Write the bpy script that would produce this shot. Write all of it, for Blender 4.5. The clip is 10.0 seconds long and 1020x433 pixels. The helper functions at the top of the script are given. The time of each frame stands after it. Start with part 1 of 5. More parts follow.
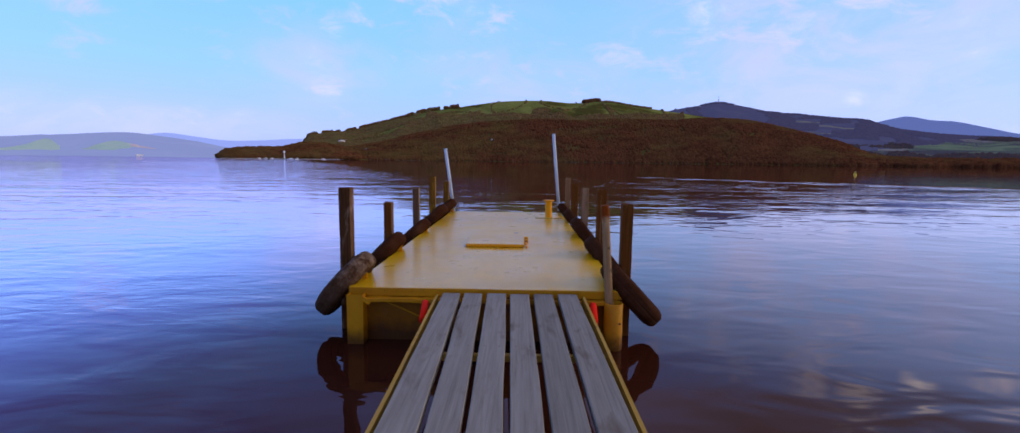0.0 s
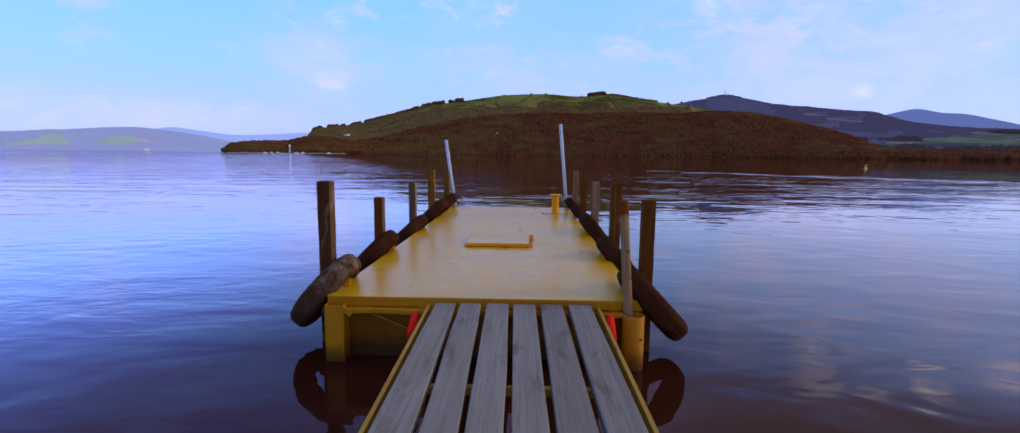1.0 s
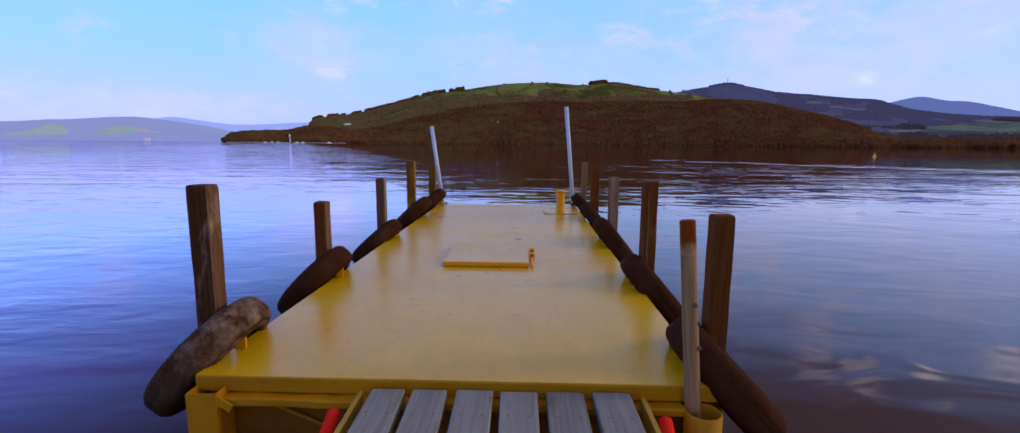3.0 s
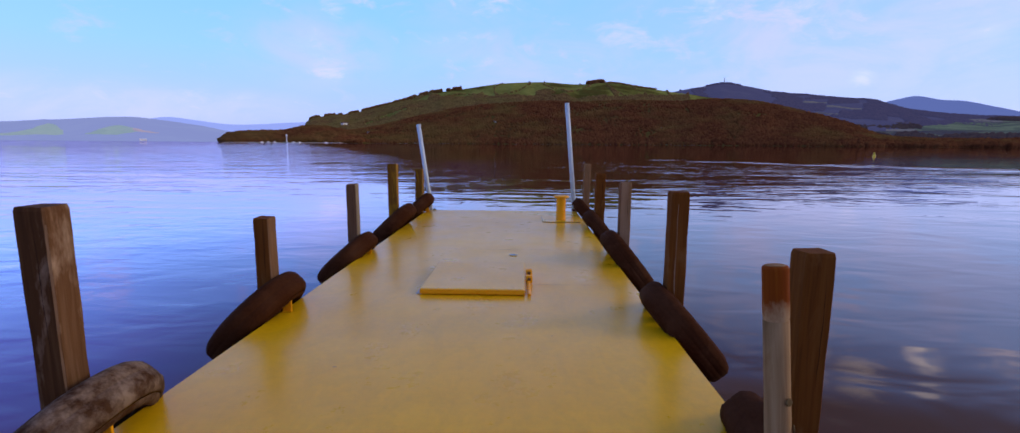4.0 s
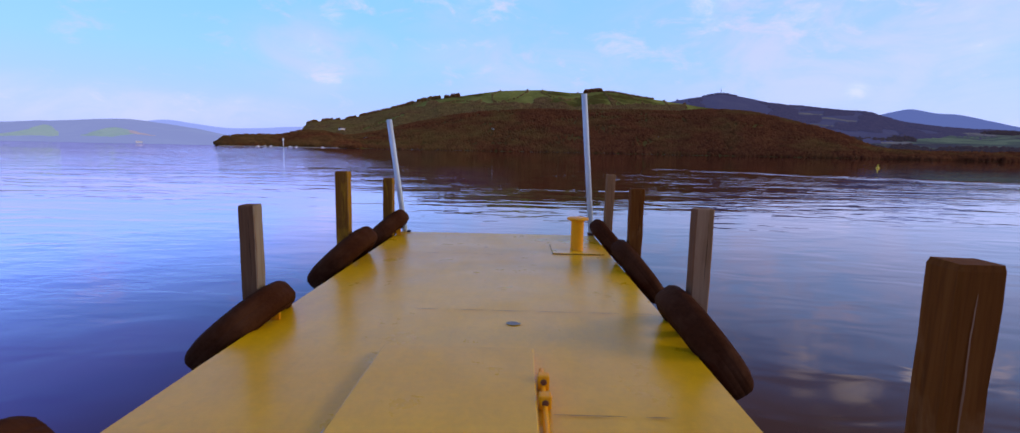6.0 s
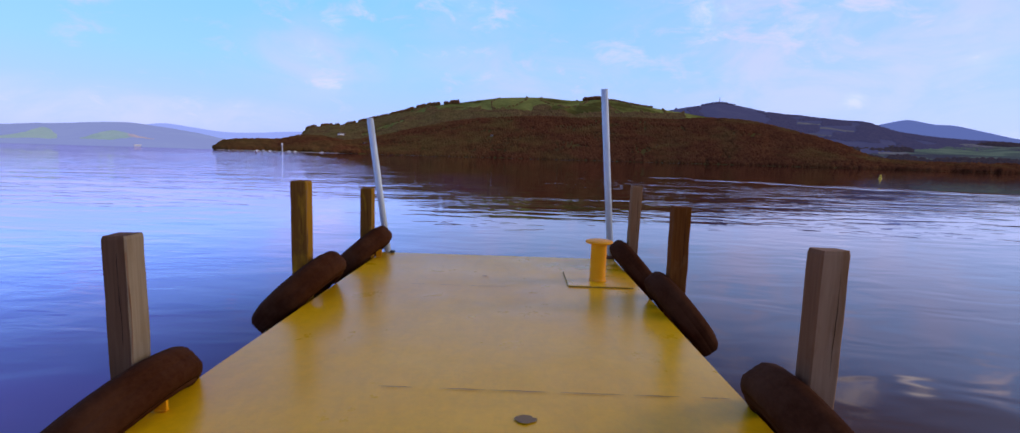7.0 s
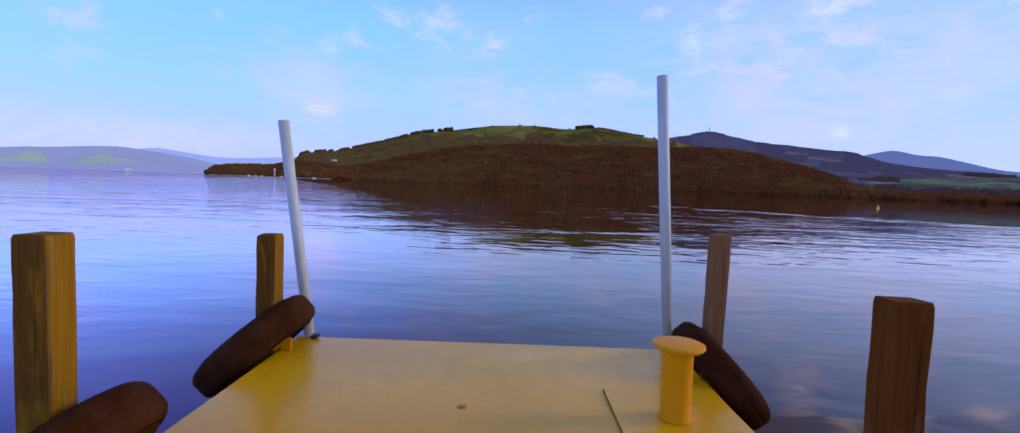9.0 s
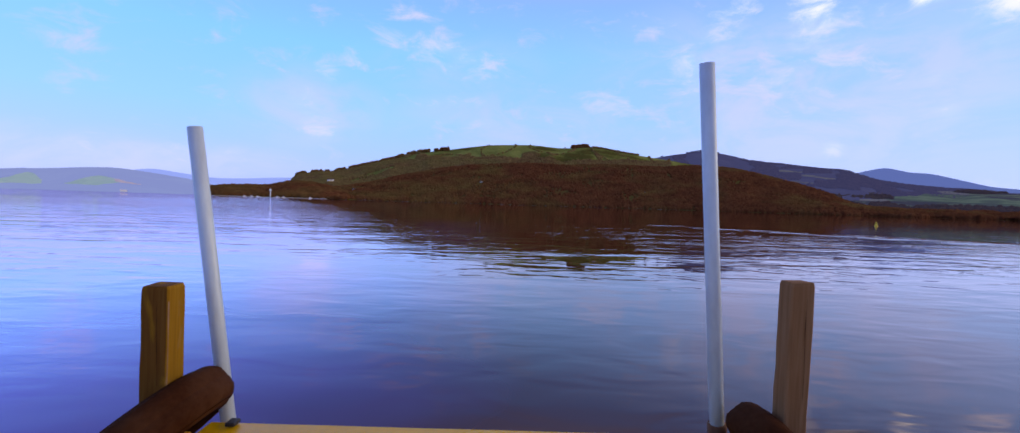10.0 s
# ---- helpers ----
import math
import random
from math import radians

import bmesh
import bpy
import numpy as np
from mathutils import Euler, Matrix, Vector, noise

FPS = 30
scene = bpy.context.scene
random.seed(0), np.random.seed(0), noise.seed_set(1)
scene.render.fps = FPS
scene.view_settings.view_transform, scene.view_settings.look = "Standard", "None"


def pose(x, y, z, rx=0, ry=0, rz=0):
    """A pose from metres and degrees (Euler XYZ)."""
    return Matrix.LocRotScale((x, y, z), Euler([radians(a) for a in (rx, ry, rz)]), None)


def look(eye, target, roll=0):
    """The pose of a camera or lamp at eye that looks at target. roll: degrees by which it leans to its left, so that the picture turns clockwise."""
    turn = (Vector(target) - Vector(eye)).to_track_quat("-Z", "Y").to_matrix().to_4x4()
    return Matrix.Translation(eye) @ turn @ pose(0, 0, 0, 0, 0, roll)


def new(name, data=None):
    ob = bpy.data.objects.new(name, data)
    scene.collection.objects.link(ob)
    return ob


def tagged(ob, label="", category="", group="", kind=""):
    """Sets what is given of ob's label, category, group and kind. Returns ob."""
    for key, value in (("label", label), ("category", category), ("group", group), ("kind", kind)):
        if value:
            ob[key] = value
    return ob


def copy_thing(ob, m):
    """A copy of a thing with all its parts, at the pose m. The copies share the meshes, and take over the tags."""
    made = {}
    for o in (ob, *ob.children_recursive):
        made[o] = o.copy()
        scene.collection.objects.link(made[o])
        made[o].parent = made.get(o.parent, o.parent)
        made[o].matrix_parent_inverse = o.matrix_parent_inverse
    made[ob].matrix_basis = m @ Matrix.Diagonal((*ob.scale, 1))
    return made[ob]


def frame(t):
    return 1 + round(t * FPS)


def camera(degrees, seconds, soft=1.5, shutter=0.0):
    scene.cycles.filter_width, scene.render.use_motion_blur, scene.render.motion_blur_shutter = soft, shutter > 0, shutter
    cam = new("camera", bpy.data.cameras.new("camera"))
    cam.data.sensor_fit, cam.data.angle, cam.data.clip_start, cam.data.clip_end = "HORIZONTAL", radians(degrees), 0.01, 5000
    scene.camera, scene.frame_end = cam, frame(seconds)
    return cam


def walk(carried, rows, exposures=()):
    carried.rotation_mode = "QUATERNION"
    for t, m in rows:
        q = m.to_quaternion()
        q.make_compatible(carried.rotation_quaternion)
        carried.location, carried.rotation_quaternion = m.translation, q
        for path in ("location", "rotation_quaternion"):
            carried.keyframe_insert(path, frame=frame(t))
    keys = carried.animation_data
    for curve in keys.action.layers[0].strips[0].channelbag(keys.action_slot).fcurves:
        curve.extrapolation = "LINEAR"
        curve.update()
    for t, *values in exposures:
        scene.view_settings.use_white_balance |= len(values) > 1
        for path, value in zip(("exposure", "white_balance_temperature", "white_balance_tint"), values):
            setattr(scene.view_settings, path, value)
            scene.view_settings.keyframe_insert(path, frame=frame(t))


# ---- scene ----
cam = camera(91.8, 10.0, soft=1.4)
PATH = [
    (0, (0.235, -3.488, 1.322), (0.2, -1.501, 1.099), 0.7),
    (0.5, (0.237, -3.242, 1.299), (0.19, -1.257, 1.065), 0.6),
    (1, (0.238, -2.997, 1.293), (0.183, -1.013, 1.045), 0.6),
    (1.5, (0.237, -2.707, 1.288), (0.179, -0.725, 1.028), 0.6),
    (2, (0.245, -2.406, 1.284), (0.184, -0.426, 1.01), 0.5),
    (2.5, (0.253, -2.076, 1.284), (0.192, -0.098, 0.996), 0.5),
    (4, (0.275, -1.077, 1.288), (0.226, 0.901, 0.996), 0.4),
    (4.5, (0.271, -0.712, 1.265), (0.227, 1.268, 0.982), 0.5),
    (5, (0.263, -0.34, 1.244), (0.223, 1.64, 0.967), 0.7),
    (5.5, (0.248, 0.058, 1.244), (0.211, 2.04, 0.973), 0.9),
    (7, (0.16, 1.31, 1.235), (0.131, 3.296, 0.999), 1.7),
    (7.5, (0.135, 1.729, 1.226), (0.113, 3.717, 1.013), 1.8),
    (8, (0.116, 2.134, 1.217), (0.101, 4.126, 1.032), 2.0),
    (8.5, (0.104, 2.532, 1.22), (0.096, 4.526, 1.06), 2.2),
    (9, (0.104, 2.909, 1.237), (0.101, 4.905, 1.11), 2.1),
    (9.5, (0.107, 3.265, 1.25), (0.113, 5.263, 1.159), 2.1),
    (10, (0.120, 3.592, 1.27), (0.129, 5.591, 1.22), 1.8),
]
walk(cam, [(t, look(eye, aim, roll)) for t, eye, aim, roll in PATH])

# ---- light ----
SUN_EL, SUN_AZ = 22.0, 84.0  # degrees above the horizon, and clockwise from straight ahead
SUN_DIR = Vector((math.sin(radians(SUN_AZ)) * math.cos(radians(SUN_EL)), math.cos(radians(SUN_AZ)) * math.cos(radians(SUN_EL)), math.sin(radians(SUN_EL))))
world = bpy.data.worlds.new("world")
scene.world = world
world.use_nodes = True


# clouds in the evening sky: bearing, height, half width, half height (degrees), slant, thickness, brightness
CLOUDS = (
    (-7.0, 16.3, 9.0, 2.6, -14, 0.62, 0.55), (-11.8, 20.0, 5.5, 1.7, -5, 0.55, 0.4), (-13.6, 17.6, 3.2, 1.6, -10, 0.6, 0.45),
    (-17.6, 15.0, 2.6, 1.4, -20, 0.55, 0.45), (-20.2, 13.3, 3.0, 1.7, -25, 0.6, 0.45), (-22.2, 9.6, 5.5, 3.4, -40, 0.64, 0.22),
    (-20.6, 7.1, 3.2, 1.2, -10, 0.6, 0.4), (-7.9, 11.2, 8.5, 1.3, 3, 0.55, 0.25), (-5.6, 9.0, 5.0, 1.2, 0, 0.5, 0.2),
    (1.5, 9.6, 11.0, 2.8, 0, 0.45, 0.05), (10.8, 11.6, 5.6, 2.1, -8, 0.62, 0.3), (28.0, 12.6, 18.0, 7.0, 4, 0.55, 0.08),
    (31.6, 17.0, 5.2, 3.0, 20, 0.66, 0.5), (22.6, 18.4, 3.8, 2.4, 10, 0.62, 0.5), (19.6, 15.0, 3.0, 3.2, 0, 0.66, 0.6),
    (16.0, 19.3, 5.4, 1.4, 0, 0.55, 0.3), (31.0, 13.4, 7.0, 2.0, 6, 0.58, 0.4), (33.1, 6.3, 1.5, 1.1, 0, 0.6, 0.5),
    (44.0, 15.6, 3.2, 2.8, 15, 0.6, 0.4), (40.5, 12.3, 2.0, 1.3, 0, 0.5, 0.3), (41.7, 9.1, 2.2, 1.2, 0, 0.5, 0.3),
    (-38.0, 3.9, 16.0, 1.6, 0, 0.5, 0.1), (-31.0, 4.6, 5.0, 1.0, 0, 0.55, 0.25), (-43.0, 13.0, 4.0, 1.2, -8, 0.5, 0.15),
    (40.2, 19.5, 2.3, 1.5, 20, 0.84, 3.8), (35.6, 21.0, 3.2, 2.8, 0, 0.76, 2.2), (31.4, 20.2, 3.4, 3.8, 0, 0.74, 1.7), (45.2, 17.4, 3.0, 2.2, 0, 0.64, 1.6),
    (20.5, 15.6, 3.4, 1.6, 0, 0.6, 1.0), (24.0, 20.5, 4.0, 1.8, 10, 0.6, 1.4), (34.0, 24.0, 3.0, 2.0, 30, 0.6, 1.6),
)
# thin lilac haze sheets: bearing, height, half width, half height, strength
VEILS = ((30.0, 12.0, 24.0, 11.0, 0.54), (2.0, 9.0, 18.0, 5.0, 0.40), (-22.0, 9.5, 9.0, 5.0, 0.42), (-38.0, 3.4, 20.0, 2.6, 0.45), (-6.0, 15.0, 12.0, 4.0, 0.22))


def build_sky():
    nt = world.node_tree
    nt.nodes.clear()
    N = nt.nodes.new

    def op(kind, *values, clamp=False):
        n = N("ShaderNodeMath")
        n.operation, n.use_clamp = kind, clamp
        for sock, v in zip(n.inputs, values):
            if isinstance(v, (int, float)):
                sock.default_value = v
            else:
                nt.links.new(v, sock)
        return n.outputs[0]

    def soft(v, lo, hi, a=0.0, b=1.0):
        n = N("ShaderNodeMapRange")
        n.interpolation_type = "SMOOTHSTEP"
        for i, q in enumerate((lo, hi, a, b)):
            n.inputs[1 + i].default_value = q
        nt.links.new(v, n.inputs[0])
        return n.outputs[0]

    def blend(fac, a, b):
        n = N("ShaderNodeMix")
        n.data_type = "RGBA"
        for sock, v in ((n.inputs[0], fac), (n.inputs[6], a), (n.inputs[7], b)):
            if isinstance(v, tuple):
                sock.default_value = (*v, 1)
            else:
                nt.links.new(v, sock)
        return n.outputs[2]

    def tones(v, stops):
        n = N("ShaderNodeValToRGB")
        el = n.color_ramp.elements
        el[0].position, el[0].color = stops[0][0], (*stops[0][1], 1)
        el[1].position, el[1].color = stops[-1][0], (*stops[-1][1], 1)
        for p, c in stops[1:-1]:
            el.new(p).color = (*c, 1)
        nt.links.new(v, n.inputs[0])
        return n.outputs[0]

    def cloud_noise(vec, scale, detail, rough, swirl):
        n = N("ShaderNodeTexNoise")
        for key, v in (("Scale", scale), ("Detail", detail), ("Roughness", rough), ("Distortion", swirl)):
            n.inputs[key].default_value = v
        nt.links.new(vec, n.inputs[0])
        return n.outputs[0]

    sky = N("ShaderNodeTexSky")
    sky.sky_type = "NISHITA"
    sky.sun_disc = False
    sky.sun_elevation = radians(SUN_EL)
    sky.sun_rotation = radians(SUN_AZ)
    sky.altitude = 200
    sky.dust_density = 0.4
    sky.ozone_density = 2.0
    bg_sky = N("ShaderNodeBackground")
    bg_sky.inputs[1].default_value = 0.05
    thin = N("ShaderNodeMix")
    thin.data_type, thin.blend_type = "RGBA", "MULTIPLY"
    thin.inputs[0].default_value = 1.0
    nt.links.new(sky.outputs[0], thin.inputs[6])
    thin.inputs[7].default_value = (0.40, 0.45, 0.55, 1)
    nt.links.new(thin.outputs[2], bg_sky.inputs[0])
    co = N("ShaderNodeTexCoord")
    sep = N("ShaderNodeSeparateXYZ")
    nt.links.new(co.outputs["Generated"], sep.inputs[0])
    x, y, z = sep.outputs
    # clear evening blue, paler and more lilac towards the horizon and the sun's side
    clear = tones(z, ((0.0, (0.403, 0.48, 1.05)), (0.07, (0.413, 0.55, 1.12)), (0.16, (0.318, 0.62, 1.25)), (0.28, (0.254, 0.61, 1.35)),
                      (0.37, (0.244, 0.50, 1.30)), (0.47, (0.170, 0.22, 0.72)), (0.62, (0.106, 0.12, 0.42)), (1.0, (0.064, 0.09, 0.30))))
    pale = tones(z, ((0.0, (0.424, 0.48, 0.96)), (0.3, (0.371, 0.50, 0.98)), (0.6, (0.138, 0.11, 0.20))))
    east = N("ShaderNodeMapRange")
    for i, q in enumerate((-0.25, 0.60, 0.0, 0.5)):
        east.inputs[1 + i].default_value = q
    nt.links.new(x, east.inputs[0])
    air = blend(east.outputs[0], clear, pale)
    # bearing and height in degrees
    az = op("MULTIPLY", op("ARCTAN2", x, y), 57.2958)
    el = op("MULTIPLY", op("ARCSINE", z), 57.2958)
    at = N("ShaderNodeCombineXYZ")
    nt.links.new(az, at.inputs[0])
    nt.links.new(op("MULTIPLY", el, 2.1), at.inputs[1])
    billow = cloud_noise(at.outputs[0], 0.21, 10, 0.64, 0.5)
    cover = bright = haze = None

    def spot(a0, e0, w, h, slant, lo, hi, amount):
        c, s_ = math.cos(radians(slant)), math.sin(radians(slant))
        da, de = op("SUBTRACT", az, a0), op("SUBTRACT", el, e0)
        u = op("MULTIPLY_ADD", da, c / w, op("MULTIPLY", de, s_ / w))
        v = op("MULTIPLY_ADD", da, -s_ / h, op("MULTIPLY", de, c / h))
        return soft(op("SQRT", op("MULTIPLY_ADD", u, u, op("MULTIPLY", v, v))), lo, hi, amount, 0.0)

    for a0, e0, w, h, slant, thick, light in CLOUDS:
        body = spot(a0, e0, w, h, slant, 0.0, 1.25, thick)
        lit = op("MULTIPLY", body, light)
        cover = body if cover is None else op("MAXIMUM", cover, body)
        bright = lit if bright is None else op("MAXIMUM", bright, lit)
    for a0, e0, w, h, amount in VEILS:
        sheet = spot(a0, e0, w, h, 0, 0.2, 1.2, amount)
        haze = sheet if haze is None else op("MAXIMUM", haze, sheet)
    # broken sheets over the rest of the sky, thicker on the sun's side
    lift = op("ADD", z, 0.16)
    flat = N("ShaderNodeVectorMath")
    flat.operation = "DIVIDE"
    comb = N("ShaderNodeCombineXYZ")
    for i in range(3):
        nt.links.new(lift, comb.inputs[i])
    nt.links.new(co.outputs["Generated"], flat.inputs[0])
    nt.links.new(comb.outputs[0], flat.inputs[1])
    banks = soft(cloud_noise(flat.outputs[0], 0.9, 6, 0.58, 0.25), 0.36, 0.60)
    around = op("MAXIMUM", soft(z, 0.36, 0.46), soft(op("ABSOLUTE", az), 46.0, 56.0))
    banks = op("MULTIPLY", op("MULTIPLY", banks, around), soft(x, -0.6, 0.3, 0.22, 0.9))
    at_wide = N("ShaderNodeVectorMath")
    at_wide.operation = "ADD"
    at_wide.inputs[1].default_value = (37.0, 11.0, 5.0)
    nt.links.new(at.outputs[0], at_wide.inputs[0])
    mottle = cloud_noise(at_wide.outputs[0], 0.10, 8, 0.62, 0.6)
    haze = op("MULTIPLY", haze, soft(mottle, 0.34, 0.66, 0.15, 1.45))
    density = soft(op("ADD", op("MULTIPLY", cover, 0.9), op("MULTIPLY_ADD", billow, 2.9, -1.55)), -0.05, 1.0)
    lit = op("MULTIPLY", density, bright)
    sheet = blend(op("MAXIMUM", op("MAXIMUM", op("MULTIPLY", density, 0.95), haze), banks), air, (0.60, 0.605, 1.01))
    # grey undersides of the cloud deck overhead on the sun's side
    deck = op("MULTIPLY", op("MULTIPLY", soft(op("MULTIPLY_ADD", x, 0.2, z), 0.43, 0.54), soft(x, 0.10, 0.42)), 0.85)
    sheet = blend(deck, sheet, (0.25, 0.19, 0.17))
    glow = N("ShaderNodeVectorMath")
    glow.operation = "SCALE"
    glow.inputs[0].default_value = (0.28, 0.25, 0.17)
    nt.links.new(op("MULTIPLY", lit, 1.25), glow.inputs["Scale"])
    total = N("ShaderNodeVectorMath")
    nt.links.new(sheet, total.inputs[0])
    nt.links.new(glow.outputs[0], total.inputs[1])
    bg = N("ShaderNodeBackground")
    bg.inputs[1].default_value = 0.97
    nt.links.new(total.outputs[0], bg.inputs[0])
    add = N("ShaderNodeAddShader")
    nt.links.new(bg_sky.outputs[0], add.inputs[0])
    nt.links.new(bg.outputs[0], add.inputs[1])
    out = N("ShaderNodeOutputWorld")
    nt.links.new(add.outputs[0], out.inputs[0])


build_sky()
sun = new("sun", bpy.data.lights.new("sun", "SUN"))
sun.data.energy = 1.0
sun.data.angle = radians(14)
sun.data.color = (1.0, 0.80, 0.55)
sun.matrix_world = look(SUN_DIR * 50, (0, 0, 0))


# ---- materials ----
def shader(name):
    m = bpy.data.materials.new(name)
    m.use_nodes = True
    t = m.node_tree
    return m, t, t.nodes["Principled BSDF"]


def coords(t, scale, kind="Object", rot=(0, 0, 0)):
    co = t.nodes.new("ShaderNodeTexCoord")
    mp = t.nodes.new("ShaderNodeMapping")
    mp.inputs["Scale"].default_value = scale
    mp.inputs["Rotation"].default_value = rot
    t.links.new(co.outputs[kind], mp.inputs[0])
    # every object gets its own stretch of the pattern
    info = t.nodes.new("ShaderNodeObjectInfo")
    mul = t.nodes.new("ShaderNodeMath")
    mul.operation = "MULTIPLY"
    mul.inputs[1].default_value = 37.0
    t.links.new(info.outputs["Random"], mul.inputs[0])
    cb = t.nodes.new("ShaderNodeCombineXYZ")
    for i in range(3):
        t.links.new(mul.outputs[0], cb.inputs[i])
    t.links.new(cb.outputs[0], mp.inputs["Location"])
    return mp.outputs[0]


def noise_tex(t, vec, scale, detail=4, rough=0.55, distort=0.0):
    n = t.nodes.new("ShaderNodeTexNoise")
    n.inputs["Scale"].default_value = scale
    n.inputs["Detail"].default_value = detail
    n.inputs["Roughness"].default_value = rough
    n.inputs["Distortion"].default_value = distort
    t.links.new(vec, n.inputs["Vector"])
    return n.outputs[0]


def ramp_of(t, fac, stops):
    r = t.nodes.new("ShaderNodeValToRGB")
    el = r.color_ramp.elements
    el[0].position, el[0].color = stops[0][0], (*stops[0][1], 1)
    el[1].position, el[1].color = stops[-1][0], (*stops[-1][1], 1)
    for p, c in stops[1:-1]:
        el.new(p).color = (*c, 1)
    t.links.new(fac, r.inputs[0])
    return r.outputs[0]


def mixed(t, fac, a, b, mode="MIX"):
    x = t.nodes.new("ShaderNodeMix")
    x.data_type, x.blend_type = "RGBA", mode
    for sock, v in ((x.inputs[0], fac), (x.inputs[6], a), (x.inputs[7], b)):
        if isinstance(v, (int, float)):
            sock.default_value = v
        elif isinstance(v, tuple):
            sock.default_value = (*v, 1)
        else:
            t.links.new(v, sock)
    return x.outputs[2]


def ranged(t, v, a, b, c, d):
    r = t.nodes.new("ShaderNodeMapRange")
    for i, q in enumerate((a, b, c, d)):
        r.inputs[1 + i].default_value = q
    t.links.new(v, r.inputs[0])
    return r.outputs[0]


def maths(t, op, a, b):
    m = t.nodes.new("ShaderNodeMath")
    m.operation = op
    for sock, v in zip(m.inputs, (a, b)):
        if isinstance(v, (int, float)):
            sock.default_value = v
        else:
            t.links.new(v, sock)
    return m.outputs[0]


def bumped(t, b, height, strength, distance=0.01):
    n = t.nodes.new("ShaderNodeBump")
    n.inputs["Strength"].default_value = strength
    n.inputs["Distance"].default_value = distance
    t.links.new(height, n.inputs["Height"])
    t.links.new(n.outputs[0], b.inputs["Normal"])
    return n


def random_of(t):
    return t.nodes.new("ShaderNodeObjectInfo").outputs["Random"]


def paint_material(name, low, mid, high, rough=(0.2, 0.36), rust=0.66, gloss=0.15, spec=0.5, waterline=0.0, grime=0.0):
    m, t, b = shader(name)
    v = coords(t, (1, 1, 1))
    big = noise_tex(t, v, 1.1, 4)
    fine = noise_tex(t, v, 26, 6, 0.6)
    c = ramp_of(t, big, [(0.3, low), (0.5, mid), (0.72, high)])
    c = mixed(t, 0.22, c, ramp_of(t, fine, [(0.3, low), (0.7, high)]), "MIX")
    wear = noise_tex(t, v, 5.5, 8, 0.68)
    worn = ranged(t, wear, rust, rust + 0.05, 0, 1)
    if grime:
        film = maths(t, "ADD", maths(t, "MULTIPLY", noise_tex(t, coords(t, (1, 0.45, 1)), 7, 8, 0.7, 0.6), 0.6), maths(t, "MULTIPLY", noise_tex(t, v, 34, 5, 0.65), 0.4))
        c = mixed(t, ranged(t, film, 0.42, 0.68, 0, grime), c, (0.40, 0.235, 0.012))
    c = mixed(t, worn, c, (0.20, 0.085, 0.022))
    if waterline:
        # wet slime and dirt, in an uneven band along the water
        geo = t.nodes.new("ShaderNodeNewGeometry")
        sz = t.nodes.new("ShaderNodeSeparateXYZ")
        t.links.new(geo.outputs["Position"], sz.inputs[0])
        level = maths(t, "ADD", sz.outputs[2], maths(t, "MULTIPLY", maths(t, "SUBTRACT", noise_tex(t, v, 9, 5, 0.6), 0.5), 0.16))
        c = mixed(t, ranged(t, level, waterline - 0.08, waterline + 0.03, 0.85, 0.0), c, (0.045, 0.016, 0.004))
    t.links.new(c, b.inputs["Base Color"])
    r = ranged(t, noise_tex(t, v, 3.2, 8, 0.68 if grime else 0.5), 0.3, 0.7, *rough)
    t.links.new(r, b.inputs["Roughness"])
    h = maths(t, "ADD", maths(t, "MULTIPLY", noise_tex(t, v, 1.7, 2), 6.0), maths(t, "MULTIPLY", fine, 0.12))
    bumped(t, b, h, 0.25, 0.003)
    b.inputs["Specular IOR Level"].default_value = spec
    b.inputs["Coat Weight"].default_value = gloss
    b.inputs["Coat Roughness"].default_value = 0.16
    return m


DECK = paint_material("deck_paint", (0.70, 0.375, 0.001), (0.79, 0.44, 0.001), (0.85, 0.50, 0.003), (0.24, 0.40), 0.78, 0.14, 0.29, grime=0.34)
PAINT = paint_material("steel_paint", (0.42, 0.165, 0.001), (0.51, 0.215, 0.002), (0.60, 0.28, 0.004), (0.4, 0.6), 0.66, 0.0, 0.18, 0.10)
ORANGE = paint_material("bollard_paint", (0.78, 0.31, 0.001), (0.84, 0.355, 0.001), (0.88, 0.41, 0.003), (0.4, 0.55), 0.75, 0.0, 0.25)
BAR = paint_material("faded_bar_paint", (0.38, 0.215, 0.015), (0.47, 0.28, 0.028), (0.54, 0.34, 0.05), (0.5, 0.7), 0.60, 0.0, 0.2)
# yellow paint of the hull walls, darkened to carry the shade below the lip
SHADED_HULL = paint_material("shaded_hull_paint", (0.15, 0.050, 0.002), (0.22, 0.080, 0.002), (0.29, 0.115, 0.004), (0.5, 0.7), 0.60, 0.0, 0.15, 0.14)


